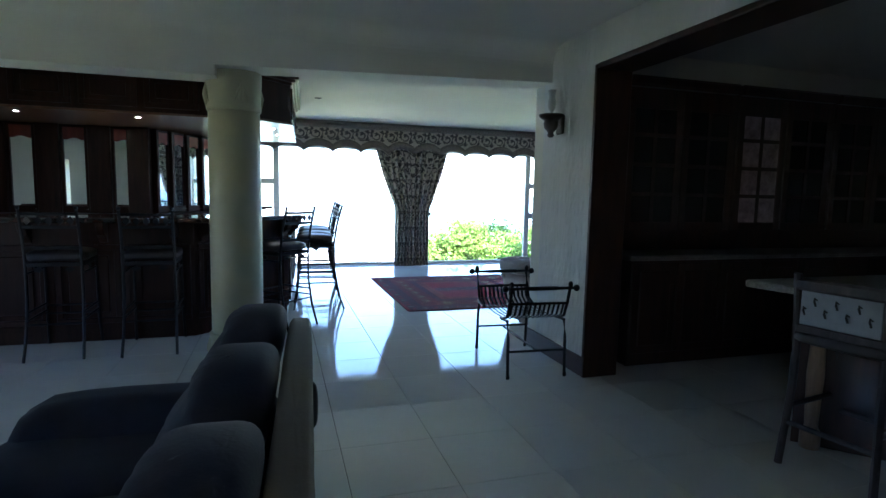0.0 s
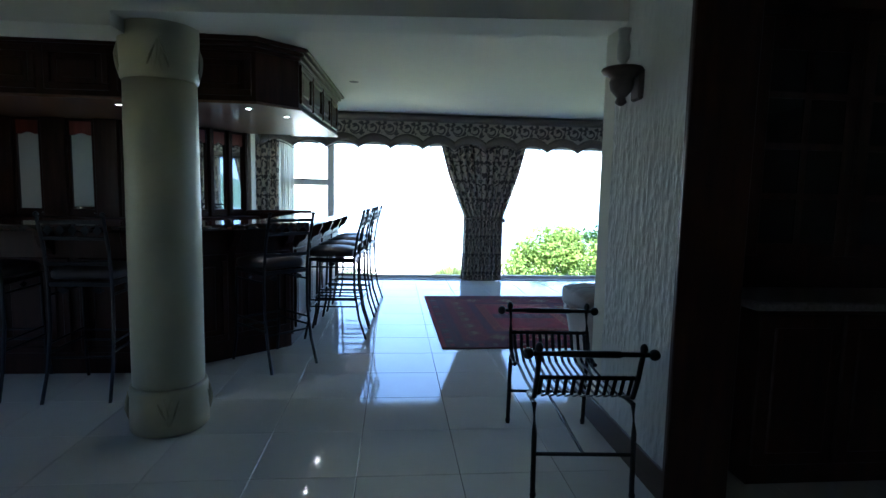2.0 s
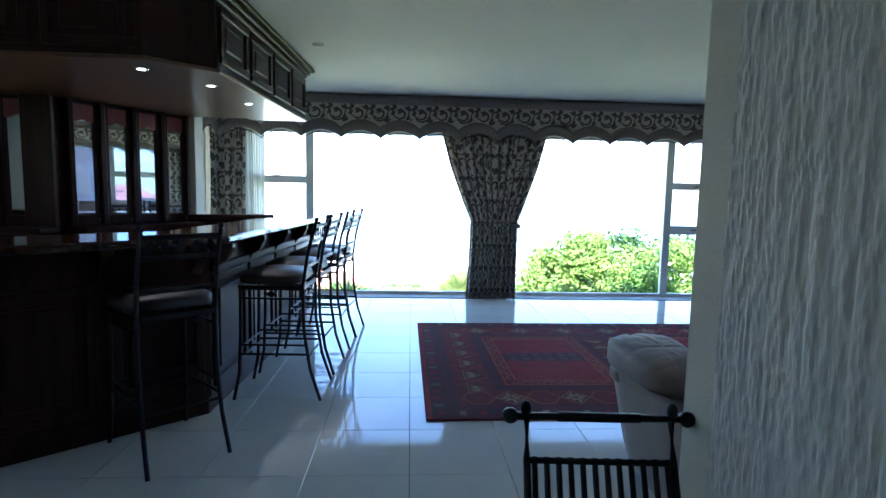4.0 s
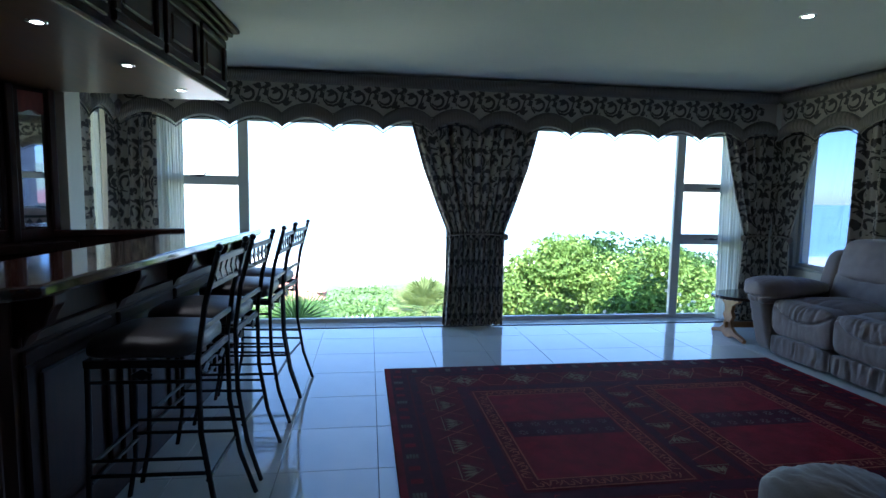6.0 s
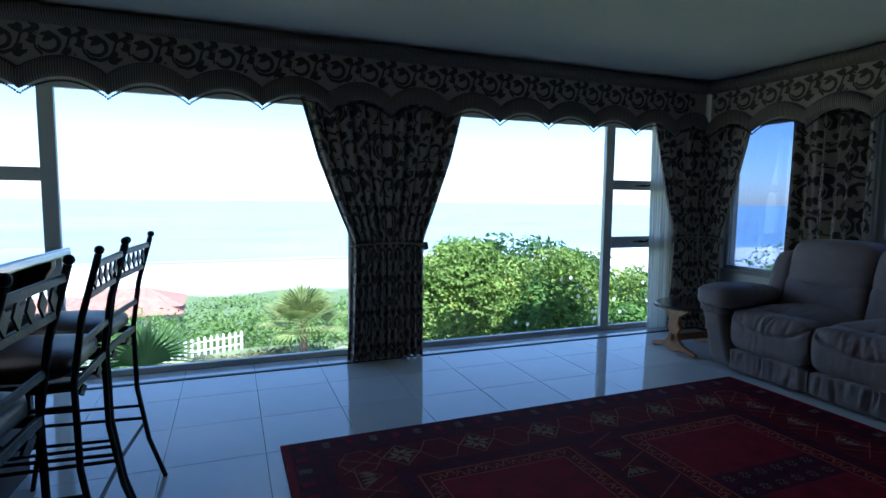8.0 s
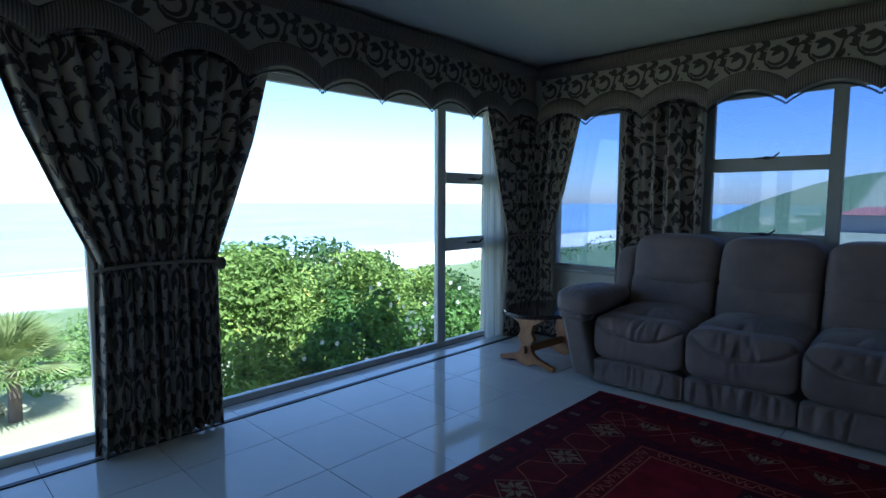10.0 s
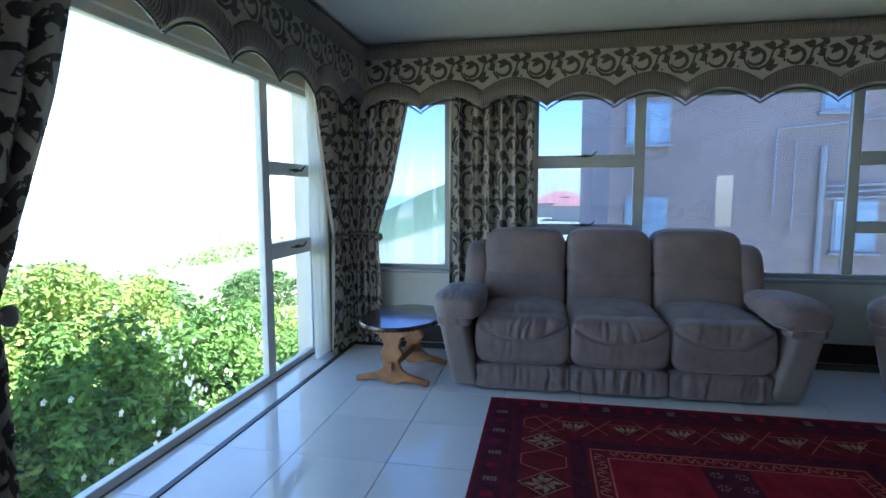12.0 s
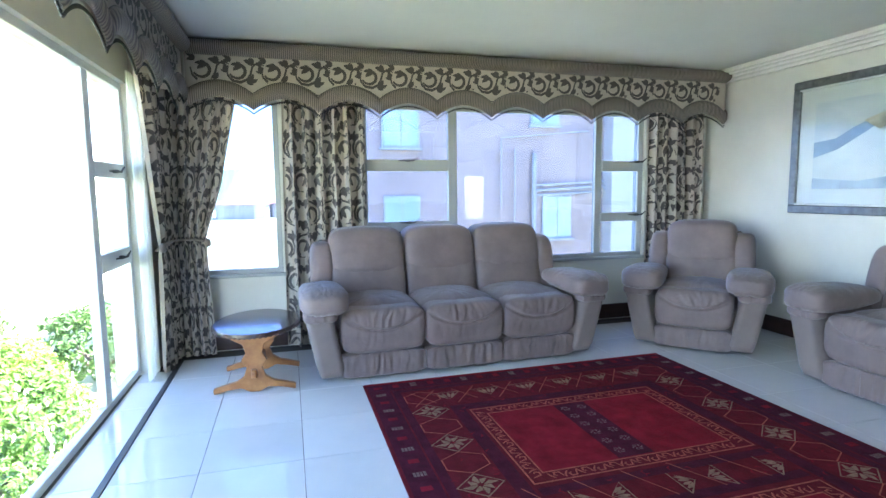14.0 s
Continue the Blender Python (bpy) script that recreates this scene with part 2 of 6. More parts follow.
# floor tiles, ledge at the big windows
floor = tagged(new("floor"), "glossy pale grey-white square floor tiles with thin dark joints", "floor", kind="structure")
tile_me = part("tile", box(0.0015, 0.0015, -0.012, PX - 0.0015, PY - 0.0015, 0, 0.0012), TILE)
tile_data = tile_me.data
bpy.data.objects.remove(tile_me)
rest = bmesh.new()
for i in range(-13, 7):
    for j in range(-24, 2):
        x, y = GX + i * PX, GY + j * PY
        if x < -3.5 or x + PX > 6.06 or y < -3.1:
            continue
        if j == 1:
            box(x + 0.0015, y + 0.0015, -0.012, x + PX - 0.0015, 9.60, 0, 0, rest)
        elif -1.6 < x < 5.0 and y > 3.2 and y < 9.3:
            shared("tile", tile_data, floor, pose(x, y, 0))
        else:
            box(x + 0.0015, y + 0.0015, -0.012, x + PX - 0.0015, y + PY - 0.0015, 0, 0, rest)
tagged(part("tile_field", rest, TILE, floor), "outer floor tiles", kind="stuff")
slab("track", "dark metal threshold strip set in the floor along the windows", -1.25, 9.602, -0.02, 5.46, 9.635, 0.006, TRACK, "threshold")
ledge = tagged(new("window_ledge"), "row of pale tiles between the threshold strip and the windows", "ledge", kind="structure")
for i in range(-8, 6):
    x0, x1 = max(-1.25, GX + i * PX), min(5.46, GX + (i + 1) * PX)
    part("tile", box(x0 + 0.0015, 9.637, -0.012, x1 - 0.0015, 9.84, 0.0, 0.001), TILE, ledge)


def window(name, label, axis, at, lo, hi, z0, z1, uprights, rails, t=0.05, w=0.06, glass=None, metal=ALU):
    """A framed window in the plane axis = at, from lo to hi; uprights: (place, width); rails: (from, to, z, height)."""
    win = tagged(new(name), label, "window", kind="structure")

    def bar(a0, a1, b0, b1, nm="window_frame", d=t, m=metal):
        q = (a0, at - d / 2, b0, a1, at + d / 2, b1) if axis == "y" else (at - d / 2, a0, b0, at + d / 2, a1, b1)
        return part(nm, box(*q, 0.004 if d > 0.02 else 0), m, win)
    bar(lo, hi, z0, z0 + 0.045)
    bar(lo, hi, z1 - 0.05, z1)
    bar(lo, lo + w, z0 + 0.045, z1 - 0.05)
    bar(hi - w, hi, z0 + 0.045, z1 - 0.05)
    for p, ww in uprights:
        bar(p - ww / 2, p + ww / 2, z0 + 0.045, z1 - 0.05, "mullion")
    for a0, a1, z, h in rails:
        bar(a0, a1, z - h / 2, z + h / 2, "transom")
    xs = [lo + w] + [v for p, ww in uprights for v in (p - ww / 2, p + ww / 2)] + [hi - w]
    for a0, a1 in zip(xs[::2], xs[1::2]):
        zs = [z0 + 0.045] + [v for r0, r1, z, h in sorted(rails, key=lambda r: r[2]) if r0 < (a0 + a1) / 2 < r1 for v in (z - h / 2, z + h / 2)] + [z1 - 0.05]
        for b0, b1 in zip(zs[::2], zs[1::2]):
            g = bar(a0 - 0.004, a1 + 0.004, b0 - 0.004, b1 + 0.004, "pane", 0.006, glass or GLASS)
            g.visible_shadow = False
    return win


def stay(parent, x, y, z, axis):
    b = bmesh.new()
    d = Vector((1, 0, 0)) if axis == "y" else Vector((0, -1, 0))
    n = Vector((0, -1, 0)) if axis == "y" else Vector((-1, 0, 0))
    o = Vector((x, y, z))
    tube([o - d * 0.09, o + n * 0.02, o + d * 0.05 + n * 0.03, o + d * 0.09 + n * 0.04 + Vector((0, 0, 0.035))], [0.006, 0.009, 0.009, 0.005], 6, b)
    box(*(o - Vector((0.02, 0.02, 0.012))), *(o + Vector((0.02, 0.02, 0.012))), 0.003, b)
    return part("window_stay", b, TRACK, parent, "black window stay")


w1 = window("window_1", "wide floor-length aluminium window with a narrow opening light", "y", 9.88, -0.80, 2.12, 0.0, 2.13, [(-0.03, 0.10)], [(-0.74, -0.08, 1.483, 0.095)])
stay(w1, -0.45, 9.85, 1.525, "y")
w2 = window("window_2", "wide floor-length aluminium window with three narrow side lights", "y", 9.88, 2.52, 5.46, 0.0, 2.13, [(4.73, 0.10)], [(4.78, 5.40, 1.505, 0.098), (4.78, 5.40, 0.915, 0.118)])
stay(w2, 5.15, 9.85, 1.50, "y")
stay(w2, 5.15, 9.85, 0.92, "y")
w3 = window("window_3", "narrow fixed side window in a pale frame", "x", 5.99, 8.80, 9.52, 0.645, 2.14, [], [], w=0.045, glass=GLASS_BLUE, metal=ALU_GREY)
w4 = window("window_4", "wide side window with two tiers of opening lights", "x", 5.99, 5.14, 8.10, 0.645, 2.14, [(5.67, 0.075), (7.23, 0.085)], [(5.19, 5.63, 1.585, 0.105), (5.19, 5.63, 1.06, 0.09), (7.27, 8.05, 1.585, 0.105), (7.27, 8.05, 1.02, 0.09)], glass=GLASS_BLUE, metal=ALU_GREY)
for y, z in ((7.66, 1.63), (7.66, 1.06), (5.22, 1.63), (5.22, 1.08)):
    stay(w4, 5.96, y, z, "x")
window("window_5", "narrow side window in a pale frame beside the bar", "x", -1.32, 8.30, 9.74, 0.645, 2.14, [], [], w=0.045)
window("window_7", "narrow pale-framed window in the front room", "x", -3.5, 3.40, 4.02, 0.45, 1.78, [], [], w=0.03)
window("window_6", "pale-framed window in the back wall", "y", -3.1, -1.5, -0.8, 1.2, 2.1, [], [])
tagged(part("window_sill", box(5.90, 5.10, 0.625, 5.96, 8.14, 0.655, 0.006), ALU_GREY), "pale sill under the wide side window", "sill", kind="structure")
tagged(part("window_sill", box(5.90, 8.77, 0.625, 5.96, 9.55, 0.655, 0.006), ALU_GREY), "pale sill under the narrow side window", "sill", kind="structure")

# ---- cloth ----
def uv_grid(f, us, vs, bm=None):
    """A sheet through f(u, v), with u and v in metres as its UV map."""
    out = bm or bmesh.new()
    lay = out.loops.layers.uv.verify()
    g = [[out.verts.new(f(u, v)) for u in us] for v in vs]
    for j in range(len(vs) - 1):
        for i in range(len(us) - 1):
            q = out.faces.new((g[j][i], g[j][i + 1], g[j + 1][i + 1], g[j + 1][i]))
            for lp, (a, b) in zip(q.loops, ((i, j), (i + 1, j), (i + 1, j + 1), (i, j + 1))):
                lp[lay].uv = (us[a], vs[b])
    return out


def steps(a, b, n):
    return [a + (b - a) * i / n for i in range(n + 1)]


def cloth_mat(name, c1, c2, stripes=0.0, rough=0.9, weave=900):
    m = mat(name, c1, rough, scale=5, vary=0.08, second=[min(1, c * 1.1) for c in c1], sheen=0.2)
    n, l = m.node_tree.nodes, m.node_tree.links
    b = n["Principled BSDF"]
    tc = n.new("ShaderNodeTexCoord")
    w = n.new("ShaderNodeTexWave")
    w.inputs["Scale"].default_value = weave
    l.new(tc.outputs["UV"], w.inputs["Vector"])
    if stripes:
        s, mx = n.new("ShaderNodeTexWave"), n.new("ShaderNodeMixRGB")
        s.inputs["Scale"].default_value, s.inputs["Distortion"].default_value = stripes, 0.3
        l.new(tc.outputs["UV"], s.inputs["Vector"])
        src = b.inputs["Base Color"].links[0].from_socket
        l.new(s.outputs["Fac"], mx.inputs[0])
        l.new(src, mx.inputs[1])
        mx.inputs[2].default_value = (*c2, 1)
        l.new(mx.outputs[0], b.inputs["Base Color"])
    bp = n.new("ShaderNodeBump")
    bp.inputs["Strength"].default_value, bp.inputs["Distance"].default_value = 0.15, 0.002
    l.new(w.outputs["Fac"], bp.inputs["Height"])
    l.new(bp.outputs[0], b.inputs["Normal"])
    return m


CREAM = cloth_mat("cream_damask", (0.44, 0.38, 0.31), (0, 0, 0))
SCROLL = cloth_mat("taupe_scroll_weave", (0.070, 0.061, 0.056), (0, 0, 0))
RIB = cloth_mat("ribbed_taupe", (0.25, 0.205, 0.165), (0.06, 0.048, 0.042), 21.0)
SHEER = mat("sheer_voile", (0.66, 0.63, 0.55), 0.9, scale=30, vary=0.05)
sn, sl = SHEER.node_tree.nodes, SHEER.node_tree.links
tl, mxs = sn.new("ShaderNodeBsdfTranslucent"), sn.new("ShaderNodeMixShader")
tl.inputs["Color"].default_value = (0.80, 0.78, 0.70, 1)
mxs.inputs[0].default_value = 0.55
sl.new(sn["Principled BSDF"].outputs[0], mxs.inputs[1])
sl.new(tl.outputs[0], mxs.inputs[2])
sl.new(mxs.outputs[0], sn["Material Output"].inputs["Surface"])
BEAD = mat("black_beads", (0.02, 0.02, 0.02), 0.35)


def ribbon(pts, widths):
    """A flat strip round a bent line, as quads of (u, v)."""
    out = []
    rows = []
    for i, (x, y) in enumerate(pts):
        x0, y0 = pts[max(i - 1, 0)]
        x1, y1 = pts[min(i + 1, len(pts) - 1)]
        d = math.hypot(x1 - x0, y1 - y0) or 1
        nx, ny = -(y1 - y0) / d, (x1 - x0) / d
        w = widths[i] / 2
        rows.append(((x + nx * w, y + ny * w), (x - nx * w, y - ny * w)))
    for a, b in zip(rows, rows[1:]):
        out.append((a[0], a[1], b[1], b[0]))
    return out


def scroll_motif(flip=1, s=1.0):
    """One acanthus scroll about 0.34 by 0.22: a curl, its stem and leaves."""
    q = []

    def curl(cx, cy, r0, turns, start, w0):
        n = 16
        pts, ws = [], []
        for i in range(n + 1):
            k = i / n
            a = start + 2 * math.pi * turns * k
            r = r0 * (1 - 0.80 * k)
            pts.append((cx + r * math.cos(a), cy + r * math.sin(a) * 0.95))
            ws.append(w0 * (0.55 + 0.9 * math.sin(math.pi * min(1, k * 0.9 + 0.08))))
        q.extend(ribbon(pts, ws))

    def leaf(x, y, a, ln, w):
        n = 6
        pts, ws = [], []
        for i in range(n + 1):
            k = i / n
            b = a + 0.9 * k
            pts.append((x + ln * k * math.cos(b), y + ln * k * math.sin(b)))
            ws.append(w * math.sin(math.pi * (0.1 + 0.88 * k)) ** 0.8)
        q.extend(ribbon(pts, ws))
    def spray(x, y, a, ln):
        for t, f in ((-0.7, 0.75), (0.0, 1.0), (0.7, 0.75)):
            leaf(x, y, a + t - 0.4, ln * f * 1.12, ln * 0.50)
    curl(0.095, 0.110, 0.080, 0.95, math.pi * 1.15, 0.019)
    curl(0.245, 0.115, 0.050, -0.75, math.pi * 0.75, 0.015)
    q.extend(ribbon([(0.0, 0.115), (0.012, 0.06), (0.05, 0.024), (0.11, 0.016), (0.165, 0.04), (0.19, 0.08), (0.205, 0.135), (0.245, 0.168), (0.30, 0.15)], [0.010, 0.016, 0.022, 0.023, 0.021, 0.018, 0.016, 0.014, 0.008]))
    spray(0.105, 0.120, 2.3, 0.066)
    spray(0.165, 0.045, -0.5, 0.072)
    spray(0.185, 0.150, 1.4, 0.066)
    spray(0.250, 0.105, 0.2, 0.050)
    spray(0.020, 0.165, 1.9, 0.054)
    return [[(x * s, (y if flip > 0 else 0.21 - y) * s) for x, y in f] for f in q]


def weave(f, u0, u1, v0, v1, pitch_u, pitch_v, lift, s=1.0):
    """Scrolls woven into the sheet f, raised by lift along its normal; those past the sheet's edge are cut off."""
    out = bmesh.new()
    lay = out.loops.layers.uv.verify()
    e = 0.002

    def place(u, v):
        p, a, b = Vector(f(u, v)), Vector(f(u + e, v)), Vector(f(u, v + e))
        n = (a - p).cross(b - p)
        return p + n.normalized() * lift if n.length > 1e-12 else p
    row = 0
    v = v0 - pitch_v * 0.3
    while v < v1:
        u = u0 - pitch_u * (0.5 if row % 2 else 0.02)
        k = 0
        while u < u1:
            for face in scroll_motif(1 if (k + row) % 2 == 0 else -1, s):
                pts = [(u + y, v + x) for x, y in reversed(face)]
                if all(u0 <= x <= u1 and v0 <= y <= v1 for x, y in pts):
                    vs = [out.verts.new(place(x, y)) for x, y in pts]
                    q = out.faces.new(vs)
                    for lp, w in zip(q.loops, pts):
                        lp[lay].uv = w
            u += pitch_u
            k += 1
        v += pitch_v
        row += 1
    return out


def pelmet(name, label, run, length, spacing, first, m, ends):
    """A padded pelmet hung along local x, facing local -y, its scallops spacing apart with a point at first."""
    p = thing(name, label, "pelmet", m)
    lo, hi = ends
    zt = lambda u: abs(math.sin(math.pi * (u - first) / spacing)) ** 0.8
    zb = lambda u: 1.985 + 0.10 * zt(u)
    zm = lambda u: zb(u) + 0.125
    nu = int(length / 0.025)
    us = steps(lo, hi, nu)
    part("backing", box(lo, 0.004, 2.15, hi, 0.03, 2.515), CREAM, p)
    for e in (lo, hi):
        part("end_board", box(e - 0.012, 0.005, 2.12, e + 0.012, 0.42, 2.51), CREAM, p)
    band = lambda u, v: (u, -0.004 * math.sin(u * 7), max(v, zm(u) - 0.01))
    part("patterned_band", uv_grid(band, us, steps(2.07, 2.47, 6)), CREAM, p, "cream damask band", True)
    w = bmesh.new()
    lay = w.loops.layers.uv.verify()
    u = lo + 0.03
    while u < hi - 0.3:
        for face in scroll_motif(1, 1.0):
            pts = [(u + x * 0.92, 2.185 + y) for x, y in face]
            if all(y > zm(x) + 0.004 and y < 2.40 for x, y in pts):
                q = w.faces.new([w.verts.new((x, -0.0075 - 0.004 * math.sin(x * 7), y)) for x, y in pts])
                for lp, c in zip(q.loops, pts):
                    lp[lay].uv = c
        u += 0.255
    tagged(part("scroll_pattern", w, SCROLL, p), "dark taupe woven scrolls", kind="stuff")
    fine = steps(lo, hi, int(length / 0.011))

    def roll(u, v):
        a = math.pi * v
        z = zb(u) + 0.125 * (0.5 - 0.5 * math.cos(a))
        return (u, -0.012 - 0.032 * math.sin(a) - 0.0022 * math.cos(2 * math.pi * u / 0.022), z)
    part("scalloped_border", uv_grid(roll, fine, steps(0, 1, 8)), RIB, p, "ribbed taupe scalloped border", True)
    part("border_lining", uv_grid(lambda u, v: (u, 0.0, zb(u) + v * 0.14), us, (1, 0)), CREAM, p)

    def top(u, v):
        a = math.pi * (v - 0.5)
        return (u, 0.015 - 0.098 * math.cos(a) - 0.0025 * math.cos(2 * math.pi * u / 0.022), 2.455 + 0.062 * math.sin(a))
    part("top_roll", uv_grid(top, fine, steps(0, 1, 8)), RIB, p, "ribbed padded top roll", True)
    t = bmesh.new()
    n = int(length / 0.013)
    for i in range(n):
        u = lo + (i + 0.5) * (hi - lo) / n
        z = zb(u) - 0.026
        c = Vector((u, -0.008, z))
        o = [t.verts.new(c + Vector(d) * 0.0085) for d in ((1, 0, 0), (0, 1, 0), (-1, 0, 0), (0, -1, 0), (0, 0, 1.3), (0, 0, -1.3))]
        for i0 in range(4):
            t.faces.new((o[i0], o[(i0 + 1) % 4], o[4]))
            t.faces.new((o[(i0 + 1) % 4], o[i0], o[5]))
    part("bead_trim", t, BEAD, p, "tiny dark beads along the scallops")
    cord = bmesh.new()
    tube([(u, -0.014, zm(u) + 0.001) for u in us], 0.004, 5, cord)
    part("piping", cord, SCROLL, p, "dark piping cord")
    return p


pelmet("window_pelmet", "padded scroll-patterned pelmet with scalloped ribbed border over the big windows", "x", 6.4, 0.4745, 1.367, pose(0, 9.47, 0), (-1.02, 5.55))
pelmet("window_pelmet", "padded scroll-patterned pelmet with scalloped ribbed border over the side windows", "y", 5.1, 0.4975, 2.49 - 0.0, pose(5.60, 9.47, 0, 0, 0, -90), (0.03, 5.0))
pelmet("window_pelmet", "short padded scroll-patterned fabric pelmet over the window beside the bar", "y", 1.2, 0.42, 0.2, pose(-1.03, 8.32, 0, 0, 0, 90), (0.0, 1.15))


def curtain(name, label, width_at, m, folds, depth=0.045, cloth=CREAM, scroll=True, z0=0.012, z1=2.16, full=1.5, seed=0, tie=None, nu=90):
    """A hanging curtain: width_at gives (z, left, right) along local x; it faces local -y."""
    c = thing(name, label, "curtain", m)
    zs, ls, rs = [w[0] for w in width_at], [w[1] for w in width_at], [w[2] for w in width_at]
    wide = max(r - l for l, r in zip(ls, rs))
    cw = wide * full
    rnd = random.Random(seed)
    ph = [rnd.uniform(0, 6.28) for _ in range(4)]

    def f(u, v):
        k = u / cw
        l, r = float(np.interp(v, zs, ls)), float(np.interp(v, zs, rs))
        kk = k + 0.012 * math.sin(2 * math.pi * folds * k + ph[0] + v)
        x = l + (r - l) * kk
        squeeze = (r - l) / wide
        a = depth * (0.55 + 0.45 * squeeze) * (0.8 + 0.3 * math.sin(3 * k * 6.28 + ph[1] + 0.6 * v))
        y = a * math.sin(2 * math.pi * folds * k + 0.5 * math.sin(v * 2.2 + ph[2])) + 0.35 * a * math.sin(2 * math.pi * folds * 2.3 * k + ph[3] + 0.7 * v)
        if tie:
            g = math.exp(-((v - tie) / 0.07) ** 2)
            y *= 1 - 0.5 * g
        return (x, y, v)
    part("drape", uv_grid(f, steps(0, cw, nu), steps(z0, z1, 46)), cloth, c, smooth=True)
    if scroll:
        tagged(part("scroll_pattern", weave(f, 0, cw, z0, z1, 0.205, 0.285, 0.003, 1.0), SCROLL, c), "dark taupe woven scrolls", kind="stuff")
    if tie:
        l, r = float(np.interp(tie, zs, ls)), float(np.interp(tie, zs, rs))
        b = bmesh.new()
        w = (r - l) / 2 - 0.004
        ring_ = [((l + r) / 2 + w * math.cos(a), (depth + 0.006) * math.sin(a), tie - 0.03 * math.sin(a)) for a in steps(0, 2 * math.pi, 20)]
        tube(ring_, 0.011, 6, b)
        part("tie_back", b, RIB, c, "corded tie-back", True)
        part("tie_knot", cushion(l - 0.01 if seed % 2 else r + 0.01, -0.02, tie, 0.05, 0.05, 0.07, 0.8, 0.8, 10, 8), RIB, c, smooth=True)
    return c


CUR = "cream scroll-patterned curtain"
curtain("curtain", CUR + ", tied at the waist between the big windows", [(0, 1.995, 2.65), (0.5, 2.02, 2.645), (0.9, 2.03, 2.64), (1.0, 2.03, 2.64), (1.3, 1.90, 2.74), (1.65, 1.76, 2.85), (2.16, 1.61, 2.97)], pose(0, 9.60, 0), 11, 0.05, tie=0.95, seed=2, full=1.45, nu=150)
curtain("curtain", CUR + ", tied back in the corner", [(0, 5.37, 5.76), (0.9, 5.41, 5.72), (1.0, 5.41, 5.72), (1.4, 5.28, 5.77), (2.16, 5.10, 5.80)], pose(0, 9.66, 0), 6, 0.04, tie=0.95, seed=3)
curtain("curtain", CUR + ", tied back beside the narrow side window", [(0, -0.03, 0.30), (0.9, -0.02, 0.27), (1.0, -0.02, 0.27), (1.4, -0.04, 0.40), (2.16, -0.05, 0.56)], pose(5.78, 9.66, 0, 0, 0, -90), 5, 0.04, tie=0.95, seed=4)
curtain("curtain", CUR + ", hanging straight behind the sofa", [(0, 0.0, 0.73), (2.16, 0.02, 0.71)], pose(5.84, 8.78, 0, 0, 0, -90), 6, 0.05, seed=5, full=1.35)
curtain("curtain", CUR + ", hanging straight behind the armchair", [(0, 0.0, 0.70), (2.16, 0.02, 0.69)], pose(5.84, 5.19, 0, 0, 0, -90), 6, 0.05, seed=6, full=1.35)
curtain("curtain", CUR + " at the window beside the bar", [(0, 0.62, 0.85), (2.16, 0.60, 0.85)], pose(-1.14, 8.33, 0, 0, 0, 90), 2, 0.035, seed=7)
curtain("curtain", CUR + " on the corner side of the narrow window", [(0, 1.10, 1.36), (2.16, 1.09, 1.37)], pose(-1.14, 8.33, 0, 0, 0, 90), 2, 0.035, seed=8)
curtain("curtain", CUR + " at the corner by the big window", [(0, -1.19, -0.80), (2.16, -1.20, -0.76)], pose(0, 9.66, 0), 4, 0.035, seed=9)
curtain("sheer_curtain", "pale sheer curtain gathered at the window edge", [(0, -0.76, -0.57), (2.16, -0.78, -0.56)], pose(0, 9.74, 0), 7, 0.02, SHEER, False, seed=10)
curtain("sheer_curtain", "pale sheer curtain gathered at the window corner", [(0, 5.18, 5.48), (2.16, 5.13, 5.46)], pose(0, 9.735, 0), 7, 0.012, SHEER, False, seed=11)

# ---- recliners ----
SUEDE = mat("taupe_suede", (0.168, 0.120, 0.105), 0.62, scale=5, vary=0.12, second=(0.208, 0.150, 0.132), bump=0.14, bscale=130, sheen=0.25)
SUEDE_DK = mat("taupe_suede_panel", (0.185, 0.142, 0.122), 0.85, scale=4, vary=0.14, bump=0.12, bscale=140, sheen=0.2)
NAVY = mat("slate_velvet", (0.028, 0.030, 0.045), 0.9, scale=6, vary=0.25, bump=0.12, bscale=120, sheen=0.06, spec=0.2)
NAVY_BACK = mat("tan_suede_back", (0.11, 0.09, 0.06), 0.85, scale=5, vary=0.15, bump=0.12, bscale=130)
BLACK = mat("black_plastic", (0.012, 0.012, 0.012), 0.4)


def crease(x, y, z, s, a):
    """Gathered folds in soft upholstery, running along y and z."""
    w = 0.06 * noise.noise(Vector((x * 5, y * 5 + s, z * 5)))
    k = noise.noise(Vector(((x + w) * 11 + s, y * 1.6, z * 1.6 + s)))
    f = noise.noise(Vector(((x + w) * 36 + s * 2, y * 3.5, z * 3.5)))
    m = 0.5 + noise.noise(Vector((x * 6 + s, y * 6, z * 6 - s)))
    return 1.1 * a * (0.3 - math.exp(-(k / 0.10) ** 2)) - 1.1 * a * max(0.0, 0.2 + m) * math.exp(-(f / 0.15) ** 2) + 0.5 * a * m


